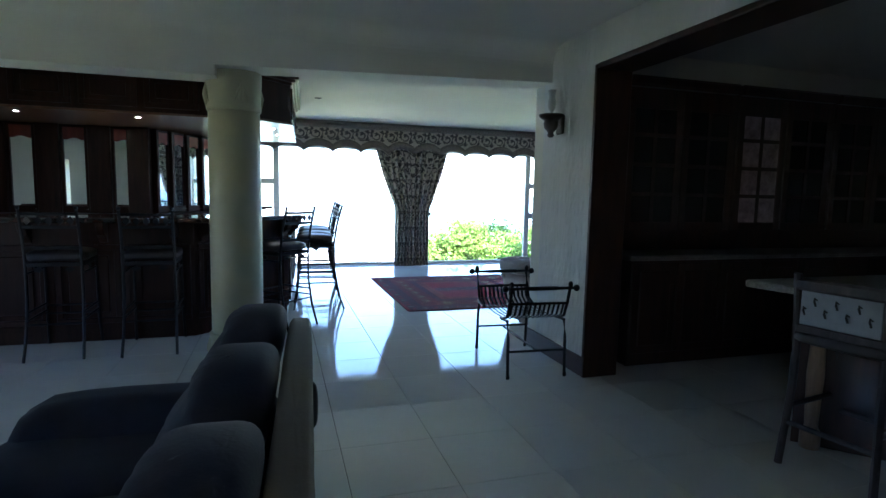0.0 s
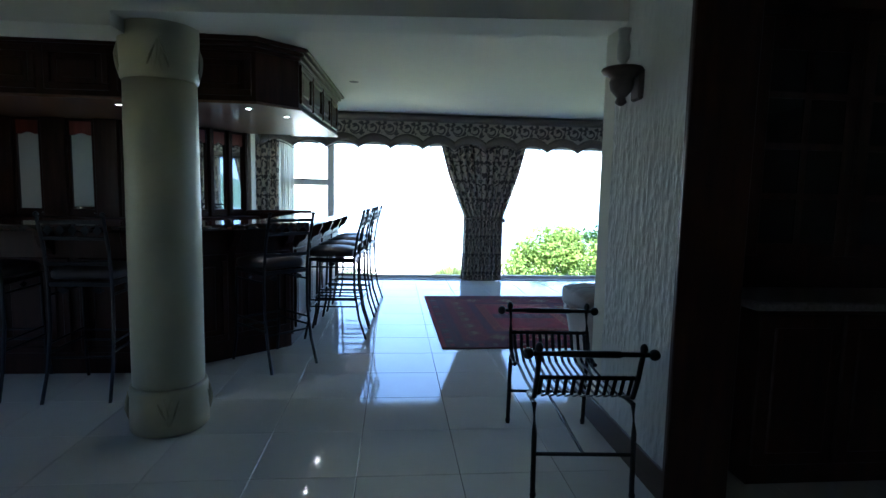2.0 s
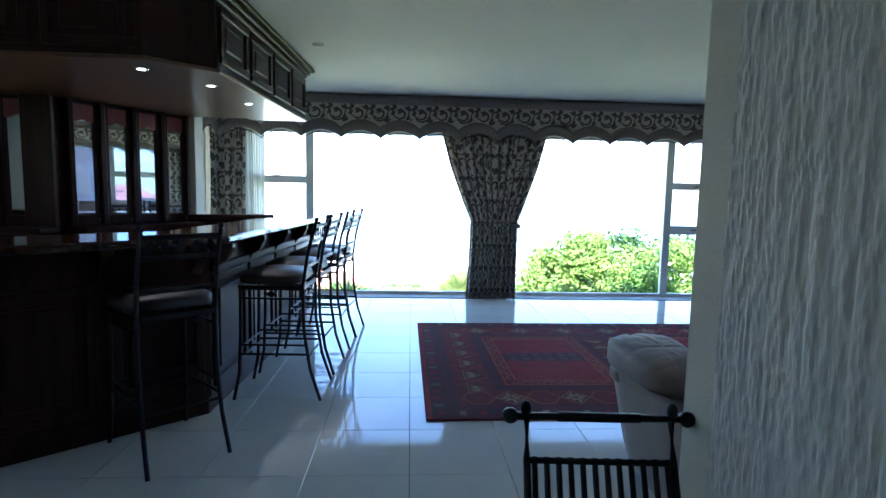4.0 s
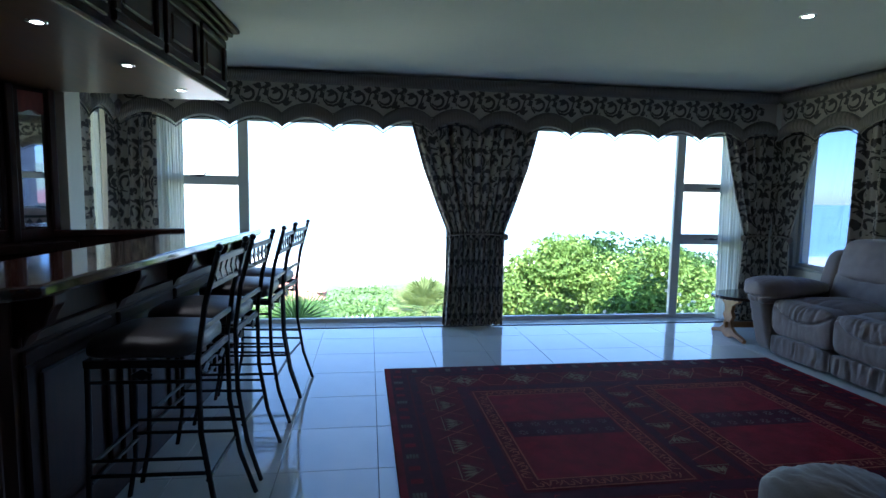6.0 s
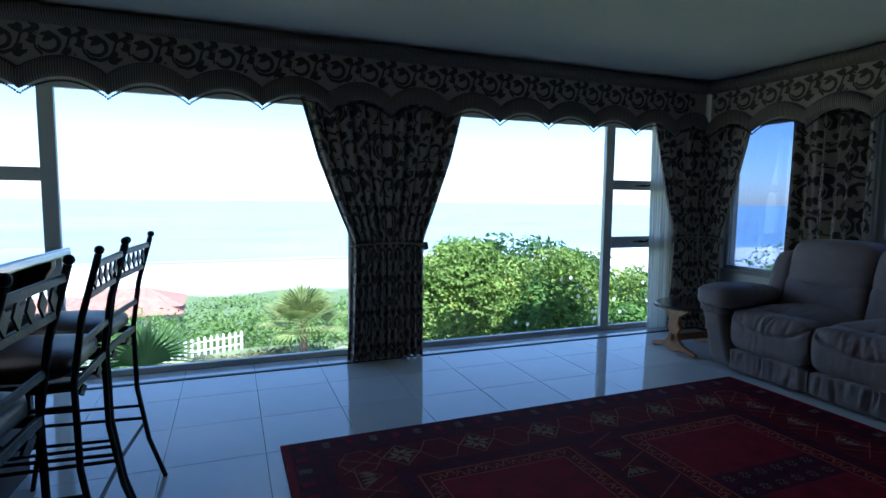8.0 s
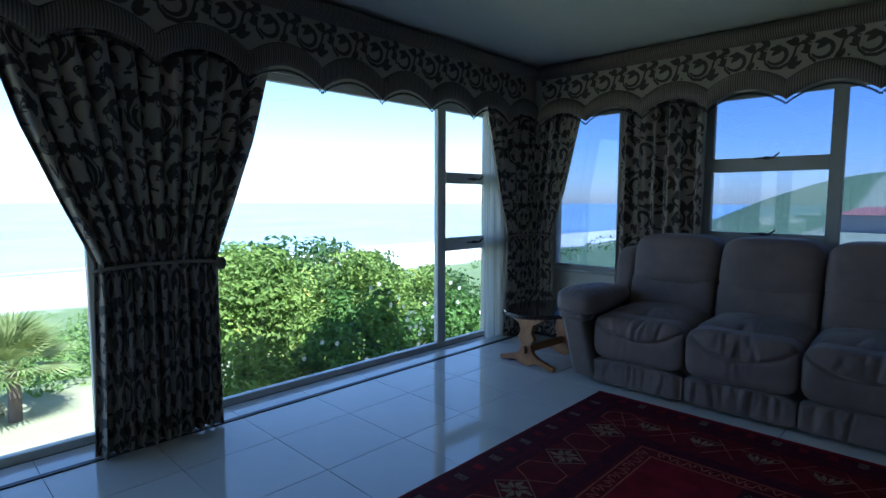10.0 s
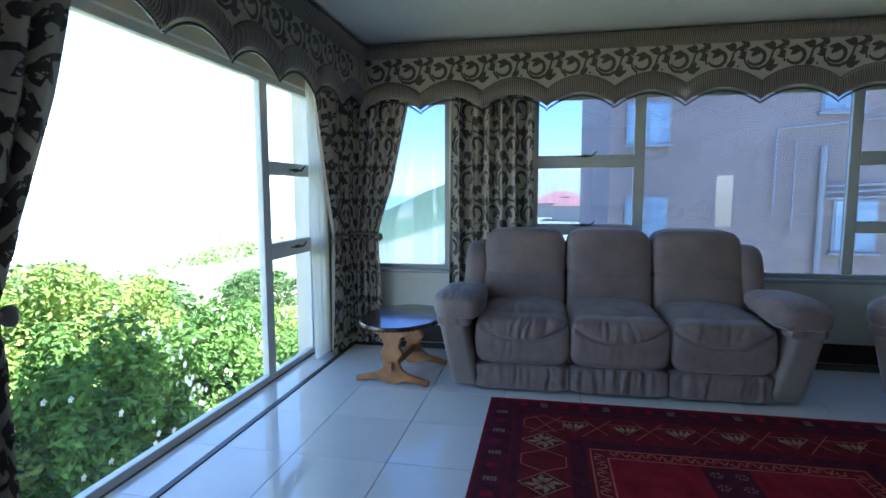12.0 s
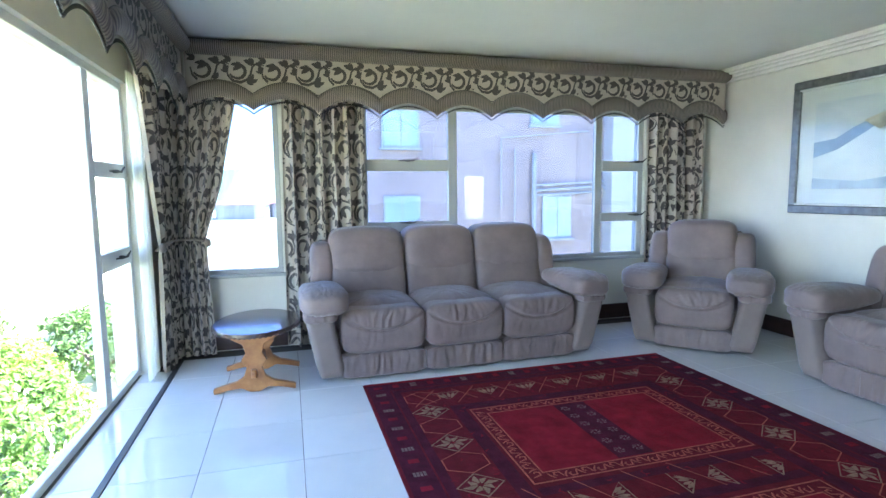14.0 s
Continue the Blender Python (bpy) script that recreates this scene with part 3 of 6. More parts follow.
def recliner(name, label, category, seats, seat_w, m, cloth=None, side=None, arm_label="padded pillow arm"):
    cloth, side = cloth or SUEDE, side or SUEDE_DK
    s = thing(name, label, category, m)
    half = seats * seat_w / 2
    part("base", box(-half - 0.06, 0.12, 0.05, half + 0.06, 0.86, 0.34, 0.03, None, 2), side, s)
    for sx in (-half - 0.08, half + 0.08):
        for y in (0.16, 0.80):
            part("foot", lathe([(0.022, 0), (0.026, 0.01), (0.026, 0.04), (0.018, 0.06)], 12, None, (sx, y, 0)), BLACK, s)
    for k in range(seats):
        cx = -half + (k + 0.5) * seat_w
        w = seat_w - 0.006
        sd = k * 3.17 + len(label)

        def puff(x, y, z, w=w, sd=sd):
            q = max(0.0, -y / 0.38)
            up = 1 if z > 0 else 0
            z2 = z + up * (0.03 * math.cos(math.pi * x / w) - 0.055 * q ** 4 - 0.02 * max(0, 0.25 - abs(y + 0.02)))
            g = crease(x, y, z, sd, 0.010) * (0.35 + 0.65 * q)
            return x, y - g * 0.8 * q, z2 + g * up
        part("seat_cushion", cushion(cx, 0.435, 0.395, w, 0.72, 0.26, 0.36, 0.20, 180, 34, 0, 7, puff), cloth, s, smooth=True)

        def fan(x, y, z, w=w, sd=sd):
            zs = 0.120 - 0.115 * (1 - abs(2 * x / w) ** 2.2)
            over = 1 / (1 + math.exp(-(z - zs) / 0.008))
            g = crease(x, 0.1, z, sd + 5, 0.010) * (0.30 + 0.8 * over) if y < 0 else 0
            seam = 0.020 * math.exp(-((z - zs) / 0.011) ** 2) if y < 0 else 0
            bulge = 0.016 * over * math.cos(math.pi * x / w) if y < 0 else 0
            return x, y - g + seam - bulge - 0.012 * math.cos(z * 9), z - 0.012 * math.cos(math.pi * x / w) * max(0, z / 0.18)
        part("front_pad", cushion(cx, 0.100, 0.356, w, 0.22, 0.34, 0.42, 0.20, 180, 64, 0, 8, fan), cloth, s, smooth=True)

        def frill(x, y, z, sd=sd):
            g = crease(x * 1.3, 0.3, z * 0.6, sd + 11, 0.012) if y < 0 else 0
            return x, y - g, z
        part("footrest", cushion(cx, 0.048, 0.105, w, 0.11, 0.17, 0.16, 0.18, 180, 18, 0, 9, frill), cloth, s, smooth=True)

        def lower(x, y, z, sd=sd):
            g = crease(x * 0.7, y, z * 1.4, sd + 3, 0.006)
            return x, y + 0.22 * (z + 0.16) - (g if y < 0 else 0), z
        part("lumbar_pad", cushion(cx, 0.645, 0.60, w - 0.008, 0.25, 0.36, 0.32, 0.25, 56, 26, 0, 6, lower), cloth, s, smooth=True)

        def upper(x, y, z, w=w, sd=sd):
            g = crease(x * 0.6, y, z * 2, sd + 8, 0.005)
            return x * (1 - 0.07 * max(0, z / 0.2) ** 2), y + 0.25 * z - (g + 0.025 * math.cos(math.pi * x / w) if y < 0 else 0), z + 0.012 * math.cos(math.pi * x / w)
        part("head_pad", cushion(cx, 0.755, 0.86, w, 0.26, 0.37, 0.34, 0.25, 56, 28, 0, 5, upper), cloth, s, smooth=True)
        part("seam", tube([(cx - w * 0.45, 0.612, 0.735), (cx - w * 0.2, 0.592, 0.712), (cx, 0.588, 0.706), (cx + w * 0.2, 0.592, 0.712), (cx + w * 0.45, 0.612, 0.735)], 0.004, 5), side, s)
    for e in (-1, 1):
        x0 = e * (half + 0.092)

        def lean(x, y, z, e=e):
            t = max(0.0, (z + 0.26) / 0.52)
            return x + e * (0.10 * t - 0.035), y - 0.05 * t * (1 if y < 0 else 0), z
        part("arm_panel", cushion(x0, 0.42, 0.285, 0.19, 0.88, 0.52, 0.16, 0.14, 40, 20, 0.004, 4, lean, None, e * 3, (1, 2, 1)), side, s, smooth=True)

        def pillow(x, y, z, e=e):
            t = (y + 0.34) / 0.68
            f = max(0, 1 - t)
            g = crease(y * 0.9, x, z, e * 4 + 2, 0.004) + crease(x * 1.6, y, z, e * 7, 0.008) * f * f
            return x * (1 + 0.16 * f ** 1.5) + e * 0.012, y - 0.02 * f, z * (1 + 0.08 * f) - 0.035 * f * f * (1 if z < 0 else 0.3) + 0.03 * (1 - t) * (1 if z > 0 else 0) + g
        part("arm_pad", cushion(x0, 0.235, 0.592, 0.315, 0.70, 0.150, 0.78, 0.52, 110, 44, 0, 8, pillow), cloth, s, arm_label, True)

        def cuff(x, y, z, e=e):
            return x, y - crease(x * 1.5, y, z, e * 5 + 1, 0.008), z
        part("arm_cuff", cushion(x0 + e * 0.045, 0.006, 0.490, 0.235, 0.16, 0.095, 0.6, 0.5, 60, 16, 0, 8, cuff), cloth, s, "gathered cuff below the arm pad", True)

        def wing(x, y, z):
            return x, y + 0.22 * z, z
        part("wing", cushion(e * (half + 0.055), 0.745, 0.70, 0.19, 0.32, 0.48, 0.5, 0.55, 30, 22, 0.005, 6, wing, None, e * 2), cloth, s, smooth=True)
    bk = part("back_panel", prism([(0.80, 0.10), (0.90, 0.10), (1.02, 0.93), (0.90, 0.95)], -half - 0.04, half + 0.04, 0.02), side, s)
    bk.matrix_basis = Matrix(((0, 0, 1, 0), (1, 0, 0, 0), (0, 1, 0, 0), (0, 0, 0, 1)))
    return s


recliner("recliner_sofa", "three-seat taupe suede recliner sofa with pillow arms beside the rug", "sofa", 3, 0.625, pose(4.835, 7.48, 0, 0, 0, -88.5))
recliner("recliner_armchair", "taupe suede recliner armchair with pillow arms, set across the corner", "armchair", 1, 0.60, pose(4.69, 5.55, 0, 0, 0, -135))
recliner("recliner_loveseat", "two-seat taupe suede recliner sofa on castors below the picture", "sofa", 2, 0.62, pose(3.14, 5.29, 0, 0, 0, 180) @ Matrix.Diagonal((1, 0.88, 1, 1)))


def dark_sofa():
    s = thing("dark_sofa", "dark slate velvet sofa with a tan suede back", "sofa", pose(-0.10, 0, 0, 0, 0, -3))

    def lean(x, y, z):
        return x + 0.34 * z, y, z
    for k in range(4):
        y = 0.40 + 0.53 * k

        def lump(x, y, z, k=k):
            g = crease(y * 0.8, x, z * 1.6, k * 3.3, 0.008)
            roll = 0.03 * abs(math.sin(z * 13 + 0.6))
            return x + 0.30 * z - (roll + g if x < 0 else 0), y, z + 0.03 * math.cos(y * 6) * (1 if z > 0 else 0)
        part("back_pad", cushion(-0.135, y, 0.63, 0.22, 0.54, 0.54, 0.55, 0.55, 56, 40, 0, 5, lump), NAVY, s, smooth=True)
        part("seat_cushion", cushion(-0.60, y, 0.38, 0.70, 0.53, 0.18, 0.4, 0.3, 32, 16, 0.006, 6, None, None, k * 2.0), NAVY, s, smooth=True)
    part("base", box(-0.93, 0.12, 0.06, 0.0, 2.20, 0.33, 0.03, None, 2), NAVY, s)
    part("back_panel", cushion(0.030, 1.16, 0.465, 0.09, 2.16, 0.83, 0.22, 0.22, 32, 24, 0.006, 5, lambda x, y, z: (x + 0.10 * z, y, z)), NAVY_BACK, s, "tan suede back panel", True)
    for y in (0.04, 2.20):
        part("arm", cushion(-0.46, y, 0.31, 0.92, 0.24, 0.56, 0.45, 0.35, 32, 18, 0.006, 5), NAVY, s, smooth=True)
    part("recline_lever", cushion(0.11, 2.31, 0.44, 0.05, 0.07, 0.19, 0.7, 0.6, 14, 14, 0, 5, lambda x, y, z: (x, y + 0.10 * z, z)), BLACK, s, "black recline lever", True)
    for x in (-0.88, -0.02):
        for y in (0.16, 2.14):
            part("foot", lathe([(0.02, 0), (0.025, 0.02), (0.025, 0.07)], 10, None, (x, y, 0)), BLACK, s)
    return s


dark_sofa()

# ---- rug ----
RUG_D = mat("rug_maroon", (0.115, 0.009, 0.014), 0.95, scale=14, vary=0.3, second=(0.16, 0.014, 0.020), bump=0.5, bscale=260, spec=0.1)
RUG_R = mat("rug_red", (0.19, 0.009, 0.016), 0.95, scale=9, vary=0.28, second=(0.27, 0.015, 0.026), bump=0.5, bscale=260, spec=0.1)
RUG_P = mat("rug_plum", (0.070, 0.010, 0.020), 0.95, scale=12, vary=0.3, bump=0.5, bscale=260, spec=0.1)
RUG_C = mat("rug_ivory", (0.27, 0.165, 0.10), 0.95, scale=30, vary=0.3, bump=0.4, bscale=260, spec=0.1)
RUG_B = mat("rug_faded_ivory", (0.17, 0.115, 0.095), 0.95, scale=60, vary=0.45, bump=0.4, bscale=260, spec=0.1)
RUG_O = mat("rug_rose", (0.36, 0.095, 0.06), 0.95, scale=30, vary=0.3, bump=0.4, bscale=260, spec=0.1)
X0, X1, Y0, Y1 = 1.37, 4.69, 5.85, 8.255
rug = thing("area_rug", "deep red tribal wool rug with diamond borders on pale tiles", "rug", pose(1.37, 7.0, 0) @ pose(0, 0, 0, 0, 0, 0.6) @ pose(-1.37, -7.0, 0))
part("ground", box(X0, Y0, 0.001, X1, Y1, 0.011, 0.004), RUG_D, rug)


def flat(polys, z):
    b = bmesh.new()
    for p in polys:
        q = b.faces.new([b.verts.new((x, y, z)) for x, y in p])
        if q.normal.z < 0 or (q.normal_update() or q.normal.z < 0):
            q.normal_flip()
    return b


def rect(x0, y0, x1, y1):
    return [(x0, y0), (x1, y0), (x1, y1), (x0, y1)]


def ring(x0, y0, x1, y1, w):
    return [rect(x0, y0, x1, y0 + w), rect(x0, y1 - w, x1, y1), rect(x0, y0 + w, x0 + w, y1 - w), rect(x1 - w, y0 + w, x1, y1 - w)]


def diamond(cx, cy, a, b, w):
    return ribbon([(cx - a, cy), (cx, cy + b), (cx + a, cy), (cx, cy - b), (cx - a, cy)], [w] * 5)


ZR = 0.0122
part("outer_border", flat(ring(X0 + 0.02, Y0 + 0.02, X1 - 0.02, Y1 - 0.02, 0.14), ZR), RUG_P, rug, "plum outer border")
part("inner_border", flat(ring(X0 + 0.17, Y0 + 0.17, X1 - 0.17, Y1 - 0.17, 0.05), ZR), RUG_P, rug)
XM = (X0 + X1) / 2
PA, PB = 6.42, 7.69
panels = [(1.955, 2.824), (3.172, 4.065)]
for x in (X0 + 0.004, X1 - 0.04):
    part("edge_stripe", flat([rect(x, Y0 + 0.01, x + 0.036, Y1 - 0.01)], ZR + 0.0006), RUG_R, rug, "bright red edge stripe")
part("plum_field", flat(ring(1.86, PA - 0.10, 4.16, PB + 0.10, 0.08) + [rect(2.86, PA, 2.92, PB), rect(3.08, PA, 3.14, PB)], ZR + 0.0003), RUG_P, rug)
outer, dia, hooks, groups_f, groups_d, reds = [], [], [], [], [], []
for a, b in panels:
    part("panel_band", flat([rect(a, PA, b, PB)], ZR + 0.0004), RUG_D, rug, "dark scroll band")
    part("red_panel", flat([rect(a + 0.09, PA + 0.09, b - 0.09, PB - 0.09)], ZR + 0.0008), RUG_R, rug, "plain red panel")
    part("panel_frame", flat(ring(a, PA, b, PB, 0.010) + ring(a + 0.082, PA + 0.082, b - 0.082, PB - 0.082, 0.009), ZR + 0.0014), RUG_O, rug, "rose outline")
    part("panel_stripe", flat([rect(a + 0.10, 6.965, b - 0.10, 7.175)], ZR + 0.0012), RUG_P, rug, "plum stripe")

    def curl_(x, y, ax_, fl):
        o = [(-0.036, -0.020), (-0.022, 0.022), (0.004, 0.024), (0.010, 0.002), (-0.004, -0.006)]
        p = [(0.010, -0.024), (0.028, 0.0), (0.036, 0.026)]
        q = []
        for l_ in (o, p):
            pts = [(x + u, y + v * fl) if ax_ == "x" else (x + v * fl, y + u) for u, v in l_]
            q += ribbon(pts, [0.006] + [0.011] * (len(pts) - 2) + [0.006])
        return q
    for i in range(10):
        k = a + 0.05 + (b - a - 0.1) * (i + 0.5) / 10
        for y in (PA + 0.046, PB - 0.046):
            dia += curl_(k, y, "x", 1 if i % 2 else -1)
    for i in range(14):
        k = PA + 0.10 + (PB - PA - 0.2) * (i + 0.5) / 14
        for x in (a + 0.046, b - 0.046):
            dia += curl_(x, k, "y", 1 if i % 2 else -1)
    for i in range(6):
        for y in (7.015, 7.125):
            x = a + 0.17 + (b - a - 0.34) * i / 5
            q = []
            for t in range(6):
                w = t * math.pi / 3
                q += ribbon([(x + 0.010 * math.cos(w), y + 0.010 * math.sin(w)), (x + 0.022 * math.cos(w + 0.25), y + 0.022 * math.sin(w + 0.25)), (x + 0.030 * math.cos(w + 0.7), y + 0.030 * math.sin(w + 0.7))], [0.004, 0.010, 0.004])
            hooks += q
n = 25
for i in range(n):
    x = X0 + 0.10 + (X1 - X0 - 0.2) * i / (n - 1)
    for y in (Y0 + 0.09, Y1 - 0.09):
        (outer if i % 2 else reds).append([rect(x - 0.020, y - 0.032 + 0.017 * q, x + 0.020, y - 0.032 + 0.017 * q + 0.013) for q in range(4)] if i % 2 else [rect(x - 0.020, y - 0.028, x + 0.020, y + 0.028)])
for i in range(1, 18):
    y = Y0 + 0.09 + (Y1 - Y0 - 0.18) * i / 18
    for x in (X0 + 0.09, X1 - 0.09):
        if i % 3 == 1:
            outer.append([rect(x - 0.032 + 0.017 * q, y - 0.022, x - 0.032 + 0.017 * q + 0.013, y + 0.022) for q in range(4)])
        else:
            reds.append([rect(x - 0.030, y - 0.022, x + 0.030, y + 0.022)])


def flower(cx, cy, sx, sy):
    out = ribbon([(cx - sx, cy), (cx, cy + sy), (cx + sx, cy), (cx, cy - sy), (cx - sx, cy)], [0.008] * 5)
    for k in range(8):
        w = k * math.pi / 4 + 0.1
        r = 1 / (abs(math.cos(w)) / sx + abs(math.sin(w)) / sy)
        c_, s_ = math.cos(w), math.sin(w)
        out += ribbon([(cx + 0.18 * r * c_, cy + 0.18 * r * s_), (cx + 0.5 * r * c_ - 0.01 * s_, cy + 0.5 * r * s_ + 0.01 * c_), (cx + 0.85 * r * c_, cy + 0.85 * r * s_)], [0.008, 0.030, 0.008])
    return out


def wedge(cx, cy, w, h):
    out = ribbon([(cx - w, cy), (cx, cy + h), (cx + w, cy), (cx - w, cy)], [0.007] * 4)
    for u in (-0.55, -0.2, 0.2, 0.55):
        out += ribbon([(cx + u * w, cy + 0.12 * h), (cx + u * 0.8 * w, cy + 0.38 * h), (cx + u * 0.35 * w, cy + 0.72 * h)], [0.006, 0.024, 0.006])
    return out


def turned(q):
    """The same strips with x and y exchanged."""
    return [[(y, x) for x, y in f] for f in q]


for i in range(13):
    x = X0 + 0.36 + (X1 - X0 - 0.72) * i / 12
    for y in (Y0 + 0.335, Y1 - 0.335):
        if i % 2:
            groups_f.append(flower(x, y, 0.100, 0.115))
        else:
            groups_d.append(ribbon([(x - 0.11, y), (x - 0.05, y + 0.11), (x + 0.05, y + 0.11), (x + 0.11, y), (x + 0.05, y - 0.11), (x - 0.05, y - 0.11), (x - 0.11, y)], [0.007] * 7))
for i in range(6):
    y = Y0 + 0.50 + (Y1 - Y0 - 1.0) * i / 5
    for x, e in ((X0 + 0.36, 1), (X1 - 0.36, -1)):
        groups_f.append(turned(wedge(y, x - 0.05 * e, 0.10, 0.12 * e)))
        groups_d.append(turned(ribbon([(y + 0.06, x - 0.11 * e), (y + 0.24, x + 0.13 * e)], [0.006, 0.006])))
        groups_d.append(turned(ribbon([(y + 0.22, x - 0.10 * e), (y + 0.10, x + 0.10 * e)], [0.006, 0.006])))
for i in range(5):
    y = PA + 0.12 + (PB - PA - 0.24) * i / 4
    groups_f.append(wedge(XM - 0.04, y, 0.09, 0.09 if i % 2 else -0.09))
    groups_d.append(ribbon([(XM - 0.12, y + 0.06), (XM + 0.13, y + 0.19)], [0.006, 0.006]))
SPECK = []
sr = random.Random(4)
for i in range(420):
    x, y = sr.uniform(X0 + 0.22, X1 - 0.22), sr.uniform(Y0 + 0.22, Y1 - 0.22)
    if PA - 0.02 < y < PB + 0.02 and (1.93 < x < 2.85 or 3.15 < x < 4.09):
        continue
    w = sr.uniform(0, 6.28)
    SPECK += ribbon([(x, y), (x + 0.02 * math.cos(w), y + 0.02 * math.sin(w)), (x + 0.034 * math.cos(w + 0.5), y + 0.034 * math.sin(w + 0.5))], [0.004, 0.011, 0.004])
tagged(part("speckle", flat(SPECK, ZR + 0.0009), RUG_R, rug, "small red sprigs"), kind="stuff")
for q in reds:
    part("red_block", flat(q, ZR + 0.0014), RUG_R, rug)
for q in outer:
    part("border_block", flat(q, ZR + 0.0016), RUG_B, rug)
for q in groups_f:
    part("flower_motif", flat(q, ZR + 0.0016), RUG_C, rug, "ivory flower motif")
for q in groups_d:
    part("diamond_motif", flat(q, ZR + 0.0022), RUG_O, rug, "rose diamond outline")
tagged(part("scroll_motif", flat(dia, ZR + 0.0022), RUG_O, rug, "small rose scrolls round the panels"), kind="stuff")
tagged(part("faded_motif", flat(hooks, ZR + 0.0024), mat("rug_mauve", (0.17, 0.09, 0.085), 0.95, scale=30, vary=0.3), rug, "faded mauve hooks"), kind="stuff")

# ---- oval side table ----
PINE = mat("honey_pine", (0.33, 0.125, 0.032), 0.4, scale=3, vary=0.3, second=(0.42, 0.19, 0.055), stretch=(3, 3, 14), coat=0.2)
TOPWOOD = mat("dark_table_top", (0.06, 0.035, 0.025), 0.16, scale=4, vary=0.35, stretch=(2, 10, 2), coat=0.5)
tab = thing("side_table", "oval side table with dark glossy top on honey pine trestle feet", "table", pose(5.065, 8.985, 0, 0, 0, -4))
edge = [(0.40 * math.cos(a), 0.295 * math.sin(a)) for a in steps(0, 2 * math.pi, 48)[:-1]]
part("tabletop", prism(edge, 0.405, 0.435, 0.007, None, 2), TOPWOOD, tab, "dark glossy oval top")
rim = bmesh.new()
for i in range(56):
    a = 2 * math.pi * i / 56
    box(0.398 * math.cos(a) - 0.009, 0.293 * math.sin(a) - 0.009, 0.402, 0.398 * math.cos(a) + 0.009, 0.293 * math.sin(a) + 0.009, 0.418, 0.004, rim)
tagged(part("carved_rim", rim, TOPWOOD, tab, "notched carved rim"), kind="stuff")
TX = 0.24
prof = [(0.03, 0.0), (0.09, 0.03), (0.18, 0.02), (0.265, 0.0), (0.27, 0.035), (0.20, 0.055), (0.12, 0.075), (0.07, 0.11), (0.05, 0.17), (0.085, 0.22), (0.055, 0.27), (0.07, 0.33), (0.15, 0.375), (0.19, 0.405)]
side_poly = prof + [(-x, z) for x, z in reversed(prof)]
for x in (-TX, TX):
    t = part("trestle", prism(side_poly, -0.019, 0.019, 0.004), PINE, tab)
    t.matrix_basis = pose(x, 0, 0) @ Matrix(((0, 0, 1, 0), (1, 0, 0, 0), (0, 1, 0, 0), (0, 0, 0, 1)))
part("stretcher", box(-TX - 0.05, -0.018, 0.10, TX + 0.05, 0.018, 0.16, 0.005), PINE, tab)

# ---- picture ----
SILVER = mat("pewter_frame", (0.16, 0.16, 0.15), 0.35, 0.6, scale=20, vary=0.3)
MOUNT = mat("ivory_mount", (0.62, 0.62, 0.56), 0.8, scale=5, vary=0.03)
pic = thing("framed_picture", "large pastel seascape print in a pewter frame on the wall", "picture", pose(4.865, 4.392, 1.125))
for q in ((-1.50, 0, 0, 0, 0.035, 0.07), (-1.50, 0, 1.06, 0, 0.035, 1.13), (-1.50, 0, 0.07, -1.43, 0.035, 1.06), (-0.07, 0, 0.07, 0, 0.035, 1.06)):
    part("frame_bar", box(*q, 0.008), SILVER, pic)
for q in ((-1.43, 0, 0.07, -0.07, 0.041, 0.085), (-1.43, 0, 1.045, -0.07, 0.041, 1.06)):
    part("frame_fillet", box(*q, 0.003), MOUNT, pic)
part("mount", box(-1.43, 0.002, 0.07, -0.07, 0.012, 1.06), MOUNT, pic)
wash = mat("pastel_wash", (0.52, 0.58, 0.60), 0.6, scale=1.6, vary=0.2, second=(0.68, 0.68, 0.62), stretch=(1, 1, 2.4))
part("print", box(-1.27, 0.012, 0.21, -0.21, 0.014, 0.93), wash, pic, "pale blue and ivory pastel print")
hill = [(-0.21, 0.60), (-0.40, 0.62), (-0.55, 0.70), (-0.72, 0.76), (-0.86, 0.73), (-0.74, 0.71), (-0.60, 0.63), (-0.42, 0.53), (-0.21, 0.47)]
h = part("painted_headland", prism(hill, 0.0, 0.0015), mat("pastel_blue", (0.18, 0.24, 0.31), 0.7, scale=5, vary=0.3), pic)
h.matrix_basis = Matrix(((1, 0, 0, 0), (0, 0, 1, 0.0142), (0, 1, 0, 0), (0, 0, 0, 1)))
glow = [(-0.62, 0.74), (-0.80, 0.80), (-0.98, 0.78), (-0.98, 0.68), (-0.86, 0.70), (-0.74, 0.66)]
h = part("painted_cliff", prism(glow, 0.0, 0.0015), mat("pastel_ochre", (0.45, 0.40, 0.29), 0.7, scale=8, vary=0.35), pic)
h.matrix_basis = Matrix(((1, 0, 0, 0), (0, 0, 1, 0.0162), (0, 1, 0, 0), (0, 0, 0, 1)))
bay = [(-0.21, 0.30), (-0.6, 0.27), (-1.0, 0.33), (-1.27, 0.30), (-1.27, 0.21), (-0.21, 0.21)]
h = part("painted_bay", prism(bay, 0.0, 0.0015), mat("pastel_slate", (0.33, 0.40, 0.49), 0.7, scale=5, vary=0.25), pic)
h.matrix_basis = Matrix(((1, 0, 0, 0), (0, 0, 1, 0.0142), (0, 1, 0, 0), (0, 0, 0, 1)))
pg = part("picture_glass", box(-1.43, 0.020, 0.07, -0.07, 0.0215, 1.06), GLASS, pic)
pg.visible_shadow = False

